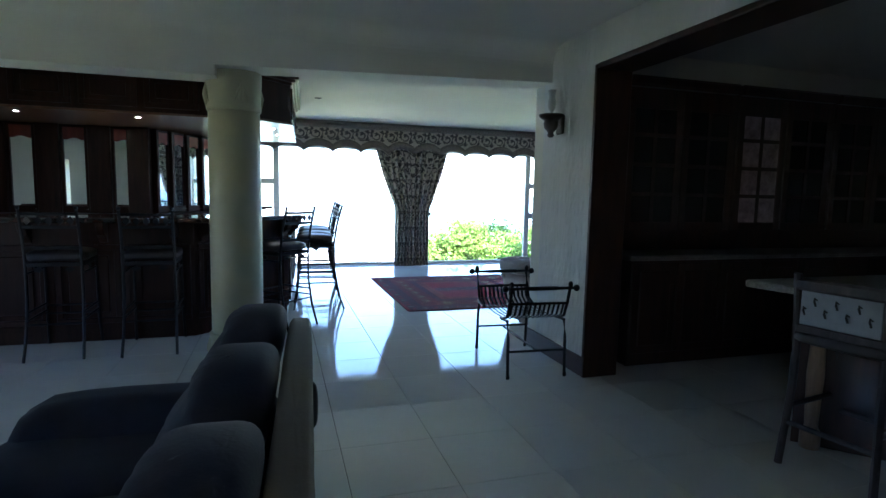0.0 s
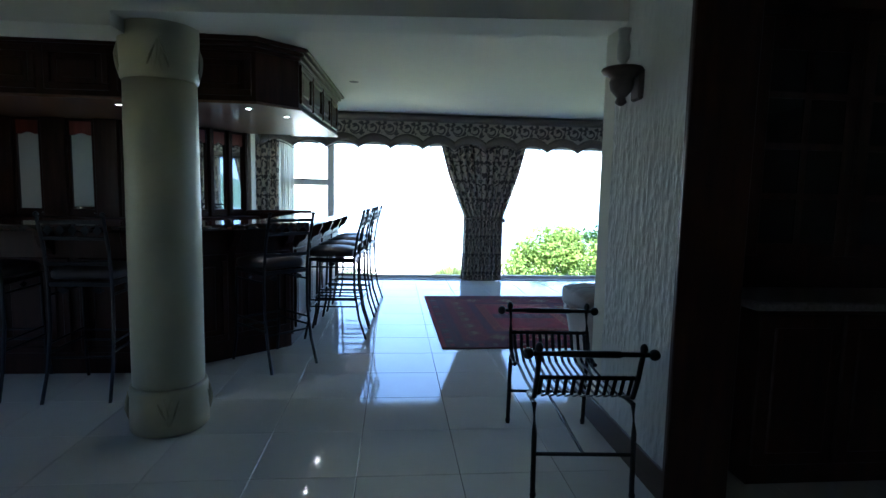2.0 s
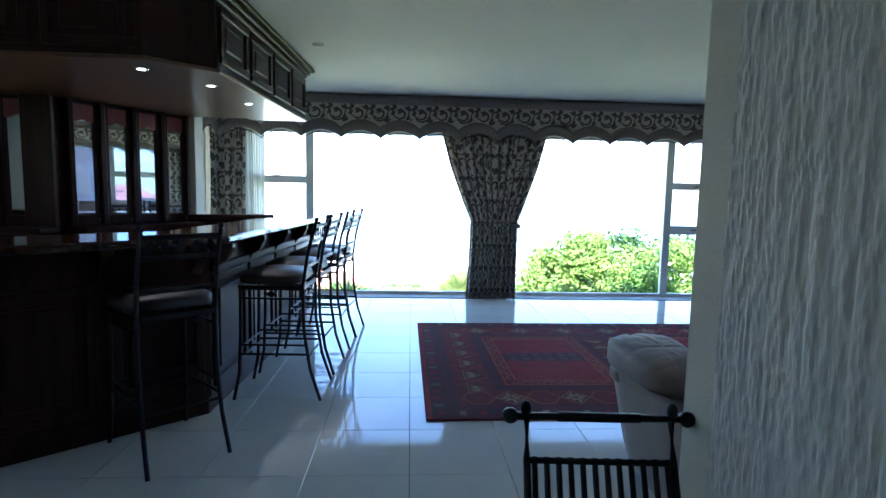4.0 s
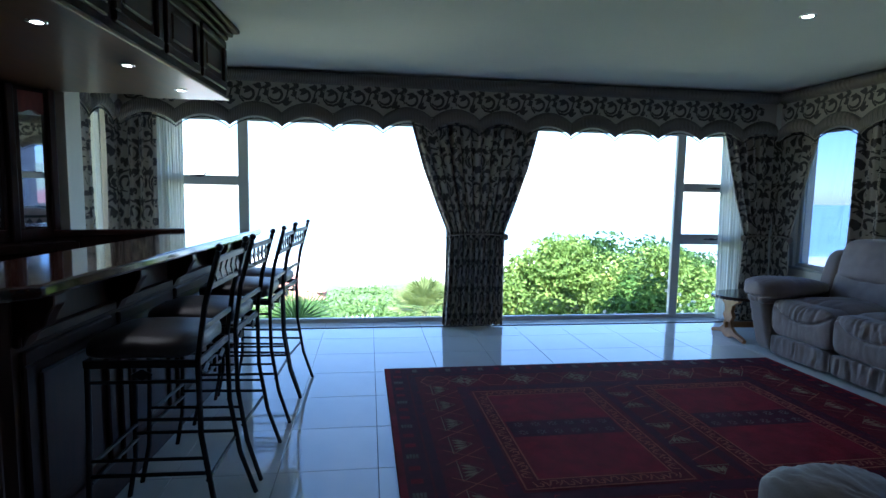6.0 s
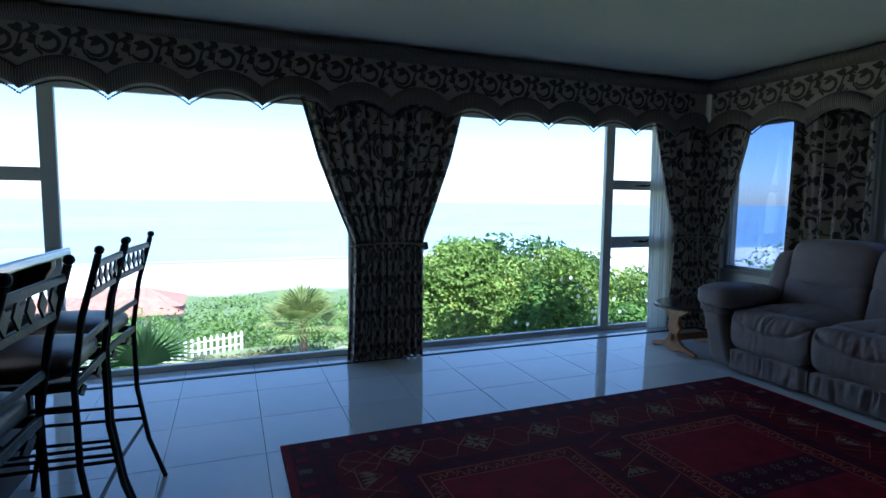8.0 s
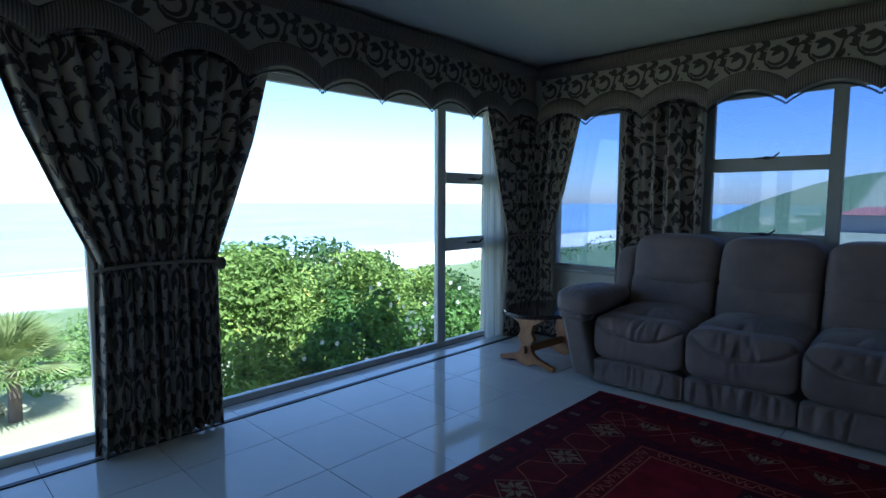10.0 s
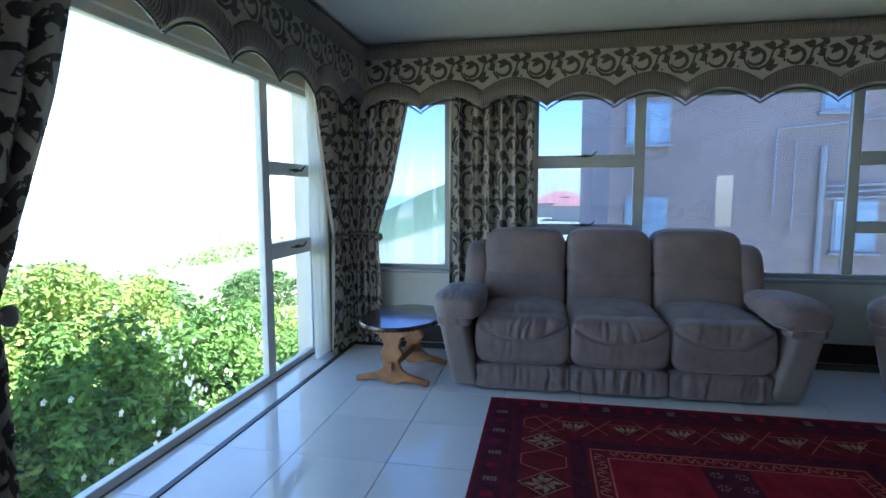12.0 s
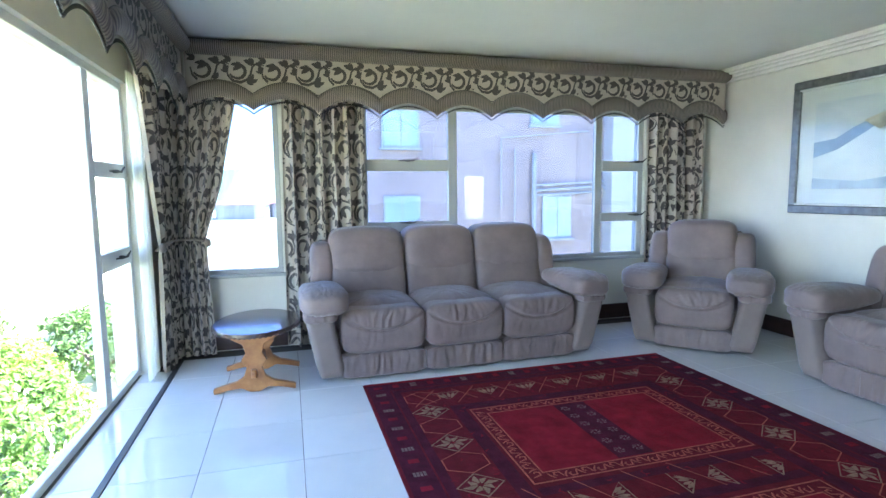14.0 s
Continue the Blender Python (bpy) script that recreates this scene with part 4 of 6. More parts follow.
# ---- trims ----
def trim(name, label, *q, m=SKIRT, bevel=0.004):
    return tagged(part(name, box(*q, bevel), m), label, "skirting" if m is SKIRT else "cornice", kind="structure")


trim("baseboard", "dark wooden skirting board", 2.40, 4.39, 0, 5.93, 4.408, 0.15)
trim("baseboard", "dark wooden skirting board", 5.912, 4.408, 0, 5.93, 9.75, 0.15)
trim("baseboard", "dark wooden skirting board", 2.132, 3.44, 0, 2.15, 4.41, 0.15)
corn = bmesh.new()
for k, (d, z) in enumerate(((0.16, 2.505), (0.12, 2.485), (0.08, 2.46), (0.045, 2.43))):
    box(2.15, 4.39, z - 0.025, 5.93, 4.39 + d, z + 0.014, 0.005, corn)
tagged(part("cornice", corn, CEILING), "stepped white plaster cornice along the picture wall", "cornice", kind="structure")
cv = bmesh.new()
pts = [(4.10, 2.36)] + [(4.10 - 0.16 * (1 - math.cos(a)), 2.36 + 0.16 * math.sin(a)) for a in steps(0, math.pi / 2, 8)] + [(4.10, 2.52)]
a = [cv.verts.new((-3.4, y, z)) for y, z in pts]
b = [cv.verts.new((2.15, y, z)) for y, z in pts]
for i in range(len(pts) - 1):
    cv.faces.new((a[i], a[i + 1], b[i + 1], b[i]))
tagged(part("cornice", cv, CEILING), "coved white plaster cornice along the beam", "cornice", kind="structure")

# ---- column and sconce ----
col = thing("column", "round cream-painted column with carved bands under the beam", "column", pose(-0.303, 4.40, 0), kind="structure")
part("shaft", lathe([(0.184, 0.24), (0.186, 0.3), (0.186, 1.0), (0.183, 1.7), (0.180, 1.92)], 40), PILLAR, col, smooth=True)
part("base_band", lathe([(0.196, 0.0), (0.205, 0.012), (0.206, 0.05), (0.203, 0.20), (0.204, 0.235), (0.200, 0.252), (0.189, 0.258)], 40), PILLAR, col, "carved base band", True)
part("cap_band", lathe([(0.182, 1.895), (0.190, 1.902), (0.193, 1.92), (0.191, 1.95), (0.194, 2.07), (0.196, 2.10), (0.196, 2.19)], 40), PILLAR, col, "carved neck band", True)
for k in range(4):
    a = 2 * math.pi * k / 4 + 0.35
    for zc, sg, r0 in ((0.135, 1, 0.204), (2.015, -1, 0.193)):
        for w, ln in ((-0.22, 0.075), (-0.09, 0.105), (0.06, 0.11), (0.20, 0.08)):
            pts = [((r0 + 0.008 * math.sin(math.pi * q)) * math.cos(a + w * (0.25 + q)), (r0 + 0.008 * math.sin(math.pi * q)) * math.sin(a + w * (0.25 + q)), zc + sg * ln * (q - 0.45) * 1.5) for q in steps(0, 1, 5)]
            part("carved_leaf", tube(pts, [0.004, 0.011, 0.014, 0.012, 0.008, 0.003], 6, None, 0.5), PILLAR, col)
BRONZE = mat("aged_bronze", (0.05, 0.035, 0.028), 0.5, 0.3, scale=14, vary=0.35, bump=0.1)
FROST = mat("frosted_glass", (0.45, 0.45, 0.43), 0.35, scale=5)
sc = thing("wall_sconce", "dark bronze bracket shelf sconce holding a tall frosted glass vase", "wall lamp", pose(2.145, 3.92, 1.785, 0, 0, 90) @ Matrix.Diagonal((1.0, 0.95, 0.93, 1)))
part("bracket", lathe([(0.012, 0.0), (0.03, 0.015), (0.022, 0.04), (0.055, 0.08), (0.062, 0.12), (0.055, 0.14), (0.095, 0.165), (0.105, 0.18), (0.10, 0.19)], 20, None, (0, 0.10, 0)), BRONZE, sc, smooth=True)
part("wall_plate", box(-0.05, 0.0, 0.03, 0.05, 0.03, 0.19, 0.01), BRONZE, sc)
part("vase", lathe([(0.012, 0.19), (0.014, 0.215), (0.03, 0.24), (0.033, 0.30), (0.024, 0.34), (0.034, 0.39)], 18, None, (0, 0.10, 0)), FROST, sc, "tall frosted glass vase", True)

# ---- bar ----
SHINE = mat("polished_bar_top", (0.045, 0.018, 0.012), 0.10, scale=3, vary=0.45, stretch=(6, 0.7, 6), coat=0.7)
LAMP = emitting("downlight_lens", (1.0, 0.93, 0.82), 9.0)
CHROME = mat("chrome", (0.7, 0.7, 0.7), 0.2, 1.0, scale=3, vary=0.05)
bar = thing("bar_counter", "dark mahogany L-shaped bar with panelled front and polished top", "bar")
base = [(-3.3, 5.27), (-0.72, 5.27), (0.10, 5.97), (0.225, 8.42), (0.06, 8.43), (-0.10, 6.08), (-0.80, 5.45), (-3.3, 5.45)]
part("body", prism(base, 0.11, 1.03), MAHOGANY, bar)
kick = [(-3.3, 5.29), (-0.73, 5.29), (0.08, 5.98), (0.205, 8.40), (0.07, 8.41), (-0.09, 6.09), (-0.79, 5.43), (-3.3, 5.43)]
part("plinth", prism(kick, 0.0, 0.11), MAHOGANY, bar)
top = [(-3.3, 5.05), (-0.62, 5.05), (0.245, 5.90), (0.385, 8.56), (-0.11, 8.56), (-0.24, 6.20), (-0.86, 5.56), (-3.3, 5.56)]
part("worktop", prism(top, 1.035, 1.08, 0.012, None, 3), SHINE, bar, "polished mahogany top with rounded edge")


def face_box(o, d, n, s0, s1, z0, z1, depth, bevel=0.006):
    """A flat piece set on a face: from o along d, standing out along n."""
    b = box(s0, 0, z0, s1, depth, z1, bevel)
    m = Matrix(((d.x, n.x, 0, o.x), (d.y, n.y, 0, o.y), (0, 0, 1, 0), (0, 0, 0, 1)))
    bmesh.ops.transform(b, matrix=m, verts=b.verts)
    bmesh.ops.recalc_face_normals(b, faces=b.faces)
    return b


def panelled(parent, o, d, n, length, count, z0, z1, material):
    w = length / count
    for k in range(count):
        s0, s1 = k * w + 0.03, (k + 1) * w - 0.03
        for q in ((s0, s1, z0, z0 + 0.05), (s0, s1, z1 - 0.05, z1), (s0, s0 + 0.05, z0 + 0.05, z1 - 0.05), (s1 - 0.05, s1, z0 + 0.05, z1 - 0.05)):
            part("panel_moulding", face_box(o, d, n, q[0], q[1], q[2], q[3], 0.022), material, parent)
        part("raised_panel", face_box(o, d, n, s0 + 0.09, s1 - 0.09, z0 + 0.09, z1 - 0.09, 0.014, 0.010), material, parent)


D1, N1 = Vector((0.051, 0.9987, 0)), Vector((0.9987, -0.051, 0))
panelled(bar, Vector((0.10, 5.97, 0)), D1, N1, 2.44, 4, 0.16, 0.84, MAHOGANY)
D2 = Vector((0.82, 0.70, 0)).normalized()
N2 = Vector((D2.y, -D2.x, 0))
panelled(bar, Vector((-0.72, 5.27, 0)), D2, N2, 1.07, 2, 0.16, 0.84, MAHOGANY)
panelled(bar, Vector((-2.92, 5.27, 0)), Vector((1, 0, 0)), Vector((0, -1, 0)), 2.2, 4, 0.16, 0.84, MAHOGANY)
part("frieze_rail", face_box(Vector((0.10, 5.97, 0)), D1, N1, 0.0, 2.44, 0.86, 0.90, 0.03), MAHOGANY, bar)
cor_prof = [(0, 0.86), (0.03, 0.86), (0.05, 0.90), (0.10, 0.93), (0.115, 0.97), (0.135, 1.0), (0.135, 1.033), (0, 1.033)]


def corbel(o, d, n):
    b = prism(cor_prof, -0.03, 0.03, 0.004)
    m = Matrix(((n.x, 0, d.x, o.x), (n.y, 0, d.y, o.y), (0, 1, 0, 0), (0, 0, 0, 1)))
    bmesh.ops.transform(b, matrix=m, verts=b.verts)
    bmesh.ops.recalc_face_normals(b, faces=b.faces)
    part("corbel", b, MAHOGANY, bar)


for s in (0.04, 0.63, 1.22, 1.83, 2.40):
    corbel(Vector((0.10, 5.97, 0)) + D1 * s, D1, N1)
for s in (0.08, 0.54, 1.0):
    corbel(Vector((-0.72, 5.27, 0)) + D2 * s, D2, N2)
for s in (0.1, 0.65, 1.2, 1.75):
    corbel(Vector((-2.62 + s, 5.27, 0)), Vector((1, 0, 0)), Vector((0, -1, 0)))

canopy = thing("bar_canopy", "dark mahogany panelled canopy with small downlights over the bar", "canopy")
cpoly = [(-3.4, 5.80), (-0.15, 5.80), (0.136, 6.07), (0.232, 8.18), (-0.30, 8.20), (-0.30, 8.10), (-3.4, 8.10)]
part("fascia", prism(cpoly, 2.03, 2.44), MAHOGANY, canopy)
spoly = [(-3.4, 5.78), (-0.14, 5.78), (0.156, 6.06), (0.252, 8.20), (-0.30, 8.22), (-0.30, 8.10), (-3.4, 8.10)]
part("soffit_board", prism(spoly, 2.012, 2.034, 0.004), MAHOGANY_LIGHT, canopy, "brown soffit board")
for k, e in enumerate((0.02, 0.05, 0.085)):
    q = [(-3.4, 5.80 - e), (-0.14 + e * 0.2, 5.80 - e), (0.136 + e, 6.065 - e * 0.3), (0.232 + e, 8.18 + e), (-0.30, 8.20 + e), (-0.30, 8.10), (-3.4, 8.10)]
    part("cornice_step", prism(q, 2.42 + 0.032 * k, 2.452 + 0.032 * k + (0.003 if k == 2 else 0), 0.008), MAHOGANY, canopy)
panelled(canopy, Vector((0.136, 6.07, 0)), Vector((0.0455, 0.999, 0)), Vector((0.999, -0.0455, 0)), 2.11, 4, 2.075, 2.40, MAHOGANY)
panelled(canopy, Vector((-3.35, 5.80, 0)), Vector((1, 0, 0)), Vector((0, -1, 0)), 3.2, 6, 2.075, 2.40, MAHOGANY)
for x, y in ((-0.264, 6.02), (-0.04, 6.47), (-0.007, 7.18), (0.037, 7.85), (-1.3, 6.05), (-2.3, 6.05)):
    d = thing("downlight", "small lit recessed downlight with a pale ring in the canopy", "light", pose(x, y, 2.012), "canopy downlights")
    part("trim_ring", lathe([(0.021, 0.0), (0.023, -0.004), (0.036, -0.004), (0.038, 0.0)], 20), CHROME, d)
    part("lens", lathe([(0.0205, -0.001), (0.0205, -0.0035), (0.008, -0.004)], 16), LAMP, d, "lit lens")
    li = new("canopy_spot", bpy.data.lights.new("canopy_spot", "SPOT"))
    li.data.energy, li.data.spot_size, li.data.color, li.data.shadow_soft_size = 1.2, radians(70), (1, 0.9, 0.75), 0.02
    li.matrix_basis = look((x, y, 2.0), (x, y, 0))
for x, y, lit in ((3.93, 7.26, True), (0.505, 7.33, False)):
    d = thing("downlight", "small " + ("lit" if lit else "unlit dark") + " recessed downlight in the white ceiling", "light", pose(x, y, CEIL), "ceiling downlights")
    part("trim_ring", lathe([(0.03, 0.0), (0.033, -0.005), (0.046, -0.004), (0.05, 0.0)], 20), CHROME if lit else TRACK, d)
    part("lens", lathe([(0.0295, -0.001), (0.0295, -0.004), (0.01, -0.0045)], 16), LAMP if lit else TRACK, d)

# ---- back bar ----
# downlight glow on the arched rails, put into a redder wood colour
GLOW = mat("mahogany_painted_glow", (0.20, 0.035, 0.02), 0.35, scale=4, vary=0.3, stretch=(5, 5, 0.8))


def back_bar(name, label, a, b, count, red, inset=0.03):
    a, b = Vector((*a, 0)), Vector((*b, 0))
    d = (b - a).normalized()
    n = Vector((d.y, -d.x, 0))
    ln = (b - a).length
    t = thing(name, label, "cabinet")
    part("carcass", face_box(a, d, n, 0, ln, 0.02, 2.01, -0.10, 0), MAHOGANY, t)
    part("counter", face_box(a, d, n, 0, ln, 0.98, 1.03, 0.24, 0.008), MAHOGANY, t, "dark back counter")
    part("cupboard", face_box(a, d, n, 0.0, ln, 0.0, 0.98, 0.20, 0.004), MAHOGANY, t)
    w = ln / count
    for k in range(count + 1):
        s = min(max(k * w, inset - 0.008), ln - inset + 0.008)
        part("stile", face_box(a, d, n, s - (inset - 0.008), s + (inset - 0.008), 1.03, 2.01, 0.055, 0.006), MAHOGANY, t)
    for k in range(count):
        s0, s1 = k * w + inset, (k + 1) * w - inset
        dr = part("door", face_box(a, d, n, s0, s1, 1.035, 1.11, 0.03, 0.004), MAHOGANY, t)
        part("mirror", face_box(a, d, n, s0, s1, 1.11, 1.98, 0.010, 0), MIRROR, t, "mirror glass")
        part("door_stile", face_box(a, d, n, s0, s0 + 0.028, 1.11, 1.98, 0.028, 0.004), MAHOGANY, t)
        part("door_stile", face_box(a, d, n, s1 - 0.028, s1, 1.11, 1.98, 0.028, 0.004), MAHOGANY, t)
        m = (s0 + s1) / 2
        arch = [(s0 + 0.028, 1.98)] + [(m + (s1 - s0 - 0.056) / 2 * x, 1.82 + 0.045 * math.cos(x * math.pi / 2) + 0.03 * abs(x) ** 6) for x in steps(-1, 1, 12)] + [(s1 - 0.028, 1.98)]
        bm = prism(arch, 0.008, 0.026)
        bmesh.ops.transform(bm, matrix=Matrix(((d.x, 0, n.x, a.x), (d.y, 0, n.y, a.y), (0, 1, 0, 0), (0, 0, 0, 1))), verts=bm.verts)
        bmesh.ops.recalc_face_normals(bm, faces=bm.faces)
        part("arched_rail", bm, GLOW if red else MAHOGANY, t, "arched top rail coloured red for the downlight glow")
        part("knob", cushion(*(a + d * (s1 - 0.014) + n * 0.036 + Vector((0, 0, 1.07))), 0.02, 0.02, 0.02, 1, 1, 8, 6), CHROME, t)
    return t


back_bar("back_bar_cabinet", "dark mahogany back bar cabinet with four arched mirror doors", (-1.40, 7.17), (-0.845, 8.06), 4, True)
back_bar("back_bar_cabinet", "dark mahogany back bar cabinet with arched mirror doors", (-3.42, 7.10), (-1.42, 7.10), 4, True, 0.12)

end = thing("bar_end_cupboard", "dark mahogany counter-height cupboard closing the end of the bar", "cabinet")
EA, EB = Vector((-0.83, 8.00, 0)), Vector((-0.10, 8.27, 0))
ED = (EB - EA).normalized()
EN = Vector((ED.y, -ED.x, 0))
EL = (EB - EA).length
part("body", face_box(EA, ED, EN, 0.0, EL - 0.02, 0.0, 1.06, 0.05, 0.004), MAHOGANY, end)
part("capping", face_box(EA, ED, EN, 0.0, EL, 1.062, 1.10, 0.075, 0.008), MAHOGANY, end, "dark capping rail")

# ---- bar stools ----
IRON = mat("black_wrought_iron", (0.018, 0.018, 0.02), 0.45, 0.6, scale=20, vary=0.3, bump=0.1, bscale=80)
SEATPAD = mat("brown_leather", (0.026, 0.018, 0.018), 0.42, scale=8, vary=0.3, bump=0.12, bscale=130)


def bar_stool(m, label):
    """Seat centre over the origin, the sitter facing +y, backrest at -y."""
    s = thing("bar_stool", label, "bar stool", m, "bar stools")

    def dome(x, y, z):
        return x, y, z + 0.02 * math.cos(math.pi * x / 0.42) * math.cos(math.pi * y / 0.42)
    part("seat", cushion(0, 0.02, 0.785, 0.42, 0.41, 0.085, 0.45, 0.35, 32, 14, 0.003, 9, dome), SEATPAD, s, "padded brown leather seat", True)
    for y in (-0.19, 0.21):
        part("seat_rail", box(-0.185, y - 0.008, 0.715, 0.185, y + 0.008, 0.745, 0.003), IRON, s)
    for x in (-0.185, 0.185):
        part("side_rail", box(x - 0.008, -0.19, 0.715, x + 0.008, 0.21, 0.745, 0.003), IRON, s)
        part("apron_rail", box(x - 0.006, -0.19, 0.655, x + 0.006, 0.21, 0.668, 0.002), IRON, s)
    for x in (-0.185, 0.185):
        part("front_leg", tube([(x, 0.20, 0.745), (x, 0.205, 0.45), (x * 1.02, 0.215, 0.18), (x * 1.06, 0.25, 0.0)], 0.011, 8), IRON, s)
        post = part("back_leg", tube([(x * 1.06, -0.30, 0.0), (x * 1.02, -0.235, 0.20), (x, -0.195, 0.45), (x, -0.19, 0.74), (x, -0.22, 0.95), (x, -0.275, 1.155)], 0.011, 8), IRON, s)
        part("finial", cushion(x, -0.278, 1.168, 0.03, 0.03, 0.03, 1, 1, 10, 8), IRON, post, smooth=True)
    for z, y0 in ((0.27, 0.207), (0.34, 0.206)):
        part("foot_rail", tube([(-0.185, y0, z), (0.185, y0, z)], 0.008, 8), IRON, s)
    part("foot_rail", tube([(-0.187, -0.215, 0.27), (0.187, -0.215, 0.27)], 0.008, 8), IRON, s)
    for x in (-0.187, 0.187):
        part("side_stretcher", tube([(x, 0.207, 0.30), (x, -0.21, 0.30)], 0.008, 8), IRON, s)
        part("side_stretcher", tube([(x, 0.207, 0.36), (x, -0.205, 0.36)], 0.007, 8), IRON, s)
    for z, y in ((1.12, -0.266), (1.02, -0.239), (0.86, -0.207)):
        part("back_rail", box(-0.185, y - 0.006, z - 0.012, 0.185, y + 0.006, z + 0.012, 0.003), IRON, s)
    for x in (-0.14, -0.07, 0.0, 0.07, 0.14):
        dm = prism([(x - 0.026, 1.07), (x, 1.105), (x + 0.026, 1.07), (x, 1.035)], -0.003, 0.003)
        bmesh.ops.transform(dm, matrix=Matrix(((1, 0, 0, 0), (0, 0, 1, -0.252), (0, 1, 0, 0), (0, 0, 0, 1))), verts=dm.verts)
        part("diamond_plate", dm, IRON, s)
    for x in (-0.10, 0.10):
        dm = prism([(x - 0.04, 0.69), (x, 0.712), (x + 0.04, 0.69), (x, 0.668)], -0.004, 0.004)
        bmesh.ops.transform(dm, matrix=Matrix(((1, 0, 0, 0), (0, 0, 1, -0.19), (0, 1, 0, 0), (0, 0, 0, 1))), verts=dm.verts)
        part("diamond_plate", dm, IRON, s)
    for x in (-0.185, 0.185):
        dm = prism([(-0.03, 0.69), (0.01, 0.712), (0.05, 0.69), (0.01, 0.668)], -0.004, 0.004)
        bmesh.ops.transform(dm, matrix=Matrix(((0, 0, 1, x), (1, 0, 0, 0), (0, 1, 0, 0), (0, 0, 0, 1))), verts=dm.verts)
        part("diamond_plate", dm, IRON, s)
    return s


st = bar_stool(pose(0.415, 6.385, 0, 0, 0, 88), "black iron bar stool with brown leather seat beside the bar")
for x, y, r in ((0.44, 6.89, 86), (0.475, 7.53, 88), (0.50, 7.975, 84)):
    copy_thing(st, pose(x, y, 0, 0, 0, r))
st2 = copy_thing(st, pose(0.015, 5.565, 0, 0, 0, 44))
st2["label"] = "black iron bar stool with brown leather seat at the bar corner"
for x, y in ((-1.655, 5.03), (-0.995, 5.01)):
    st2 = copy_thing(st, pose(x, y, 0, 0, 0, 2))
    st2["label"] = "black wrought iron bar stool in shade at the bar front"

# ---- slatted iron chair ----
ch = thing("iron_chair", "black wrought iron scoop chair with slatted seat and ball-ended rails", "chair", pose(1.83, 3.92, 0, 0, 0, -4))
for sy in (-1, 1):
    y = sy * 0.385
    rail = part("arm_rail", tube([(-0.25, y * 1.12, 0.67), (-0.13, y * 1.12, 0.67), (-0.125, y * 1.12, 0.67), (0.125, y * 1.12, 0.67), (0.13, y * 1.12, 0.67), (0.25, y * 1.12, 0.67)], [0.011, 0.011, 0.015, 0.015, 0.011, 0.011], 10), IRON, ch, smooth=True)
    for sx in (-1, 1):
        part("ball", cushion(sx * 0.272, y * 1.12, 0.67, 0.05, 0.05, 0.05, 1, 1, 12, 10), IRON, rail, "iron ball end", True)
        part("collar", cushion(sx * 0.225, y * 1.12, 0.695, 0.035, 0.035, 0.05, 1, 1, 10, 8), IRON, rail, smooth=True)
    for sx in (-1, 1):
        x = sx * 0.222
        part("side_bar", tube([(x, y * 1.12, 0.67), (x, y * 1.02, 0.55), (x, y * 0.90, 0.45), (x, y * 0.60, 0.41)], 0.012, 8), IRON, ch)
        part("leg", tube([(x, y * 0.55, 0.415), (x, y * 0.92, 0.42), (x * 1.0, y * 0.99, 0.30), (x * 1.0, y * 1.02, 0.05), (x, y * 1.03, 0.0)], 0.012, 8), IRON, ch)
        part("foot", cushion(x, y * 1.035, 0.018, 0.03, 0.03, 0.036, 1, 1, 10, 8), IRON, ch, smooth=True)
    part("top_slat_rail", tube([(-0.222, y * 1.0, 0.55), (0.222, y * 1.0, 0.55)], 0.010, 8), IRON, ch)
    part("leg_rail", tube([(-0.222, y * 1.0, 0.20), (0.222, y * 1.0, 0.20)], 0.009, 8), IRON, ch)
for k in range(12):
    x = -0.20 + 0.40 * k / 11
    part("slat", tube([(x, -0.39, 0.56), (x, -0.345, 0.46), (x, -0.25, 0.415), (x, 0, 0.405), (x, 0.25, 0.415), (x, 0.345, 0.46), (x, 0.39, 0.56)], 0.009, 6, None, 0.5), IRON, ch)
part("stretcher", tube([(0, -0.385, 0.20), (0, -0.1, 0.20), (0, 0, 0.20), (0, 0.1, 0.20), (0, 0.385, 0.20)], [0.008, 0.008, 0.013, 0.008, 0.008], 8), IRON, ch)

# ---- kitchen seen through the opening ----
DARKWOOD = mat("dark_kitchen_wood", (0.038, 0.017, 0.012), 0.35, scale=3, vary=0.4, second=(0.07, 0.028, 0.018), stretch=(6, 6, 0.7), coat=0.15)
GRANITE = mat("pale_worktop", (0.24, 0.22, 0.19), 0.3, scale=60, vary=0.35, bump=0.02)
tagged(part("door_lining", box(2.13, 3.43, 0, 2.42, 3.462, 2.25, 0.006), DARKWOOD), "dark wooden lining of the kitchen opening", "door frame", kind="structure")
tagged(part("door_lining", box(2.13, -0.2, 2.215, 2.42, 3.43, 2.252, 0.006), DARKWOOD), "dark wooden lining over the kitchen opening", "door frame", kind="structure")
kw = []
for k in range(4):
    x0 = 2.62 + k * 0.84
    u = thing("kitchen_unit", "dark wood kitchen base unit with panelled doors", "cabinet", pose(x0, 3.60, 0), "kitchen units")
    part("body", box(0.003, 0.0, 0.0, 0.837, 0.38, 0.84), DARKWOOD, u)
    for q in (0.01, 0.425):
        dr = part("door", box(q, -0.02, 0.10, q + 0.405, 0.0, 0.82, 0.004), DARKWOOD, u)
        part("panel", box(q + 0.06, -0.032, 0.16, q + 0.345, -0.02, 0.76, 0.008), DARKWOOD, dr)
        part("handle", tube([(q + 0.37, -0.03, 0.62), (q + 0.37, -0.045, 0.66), (q + 0.37, -0.03, 0.70)], 0.005, 6), BRONZE, dr)
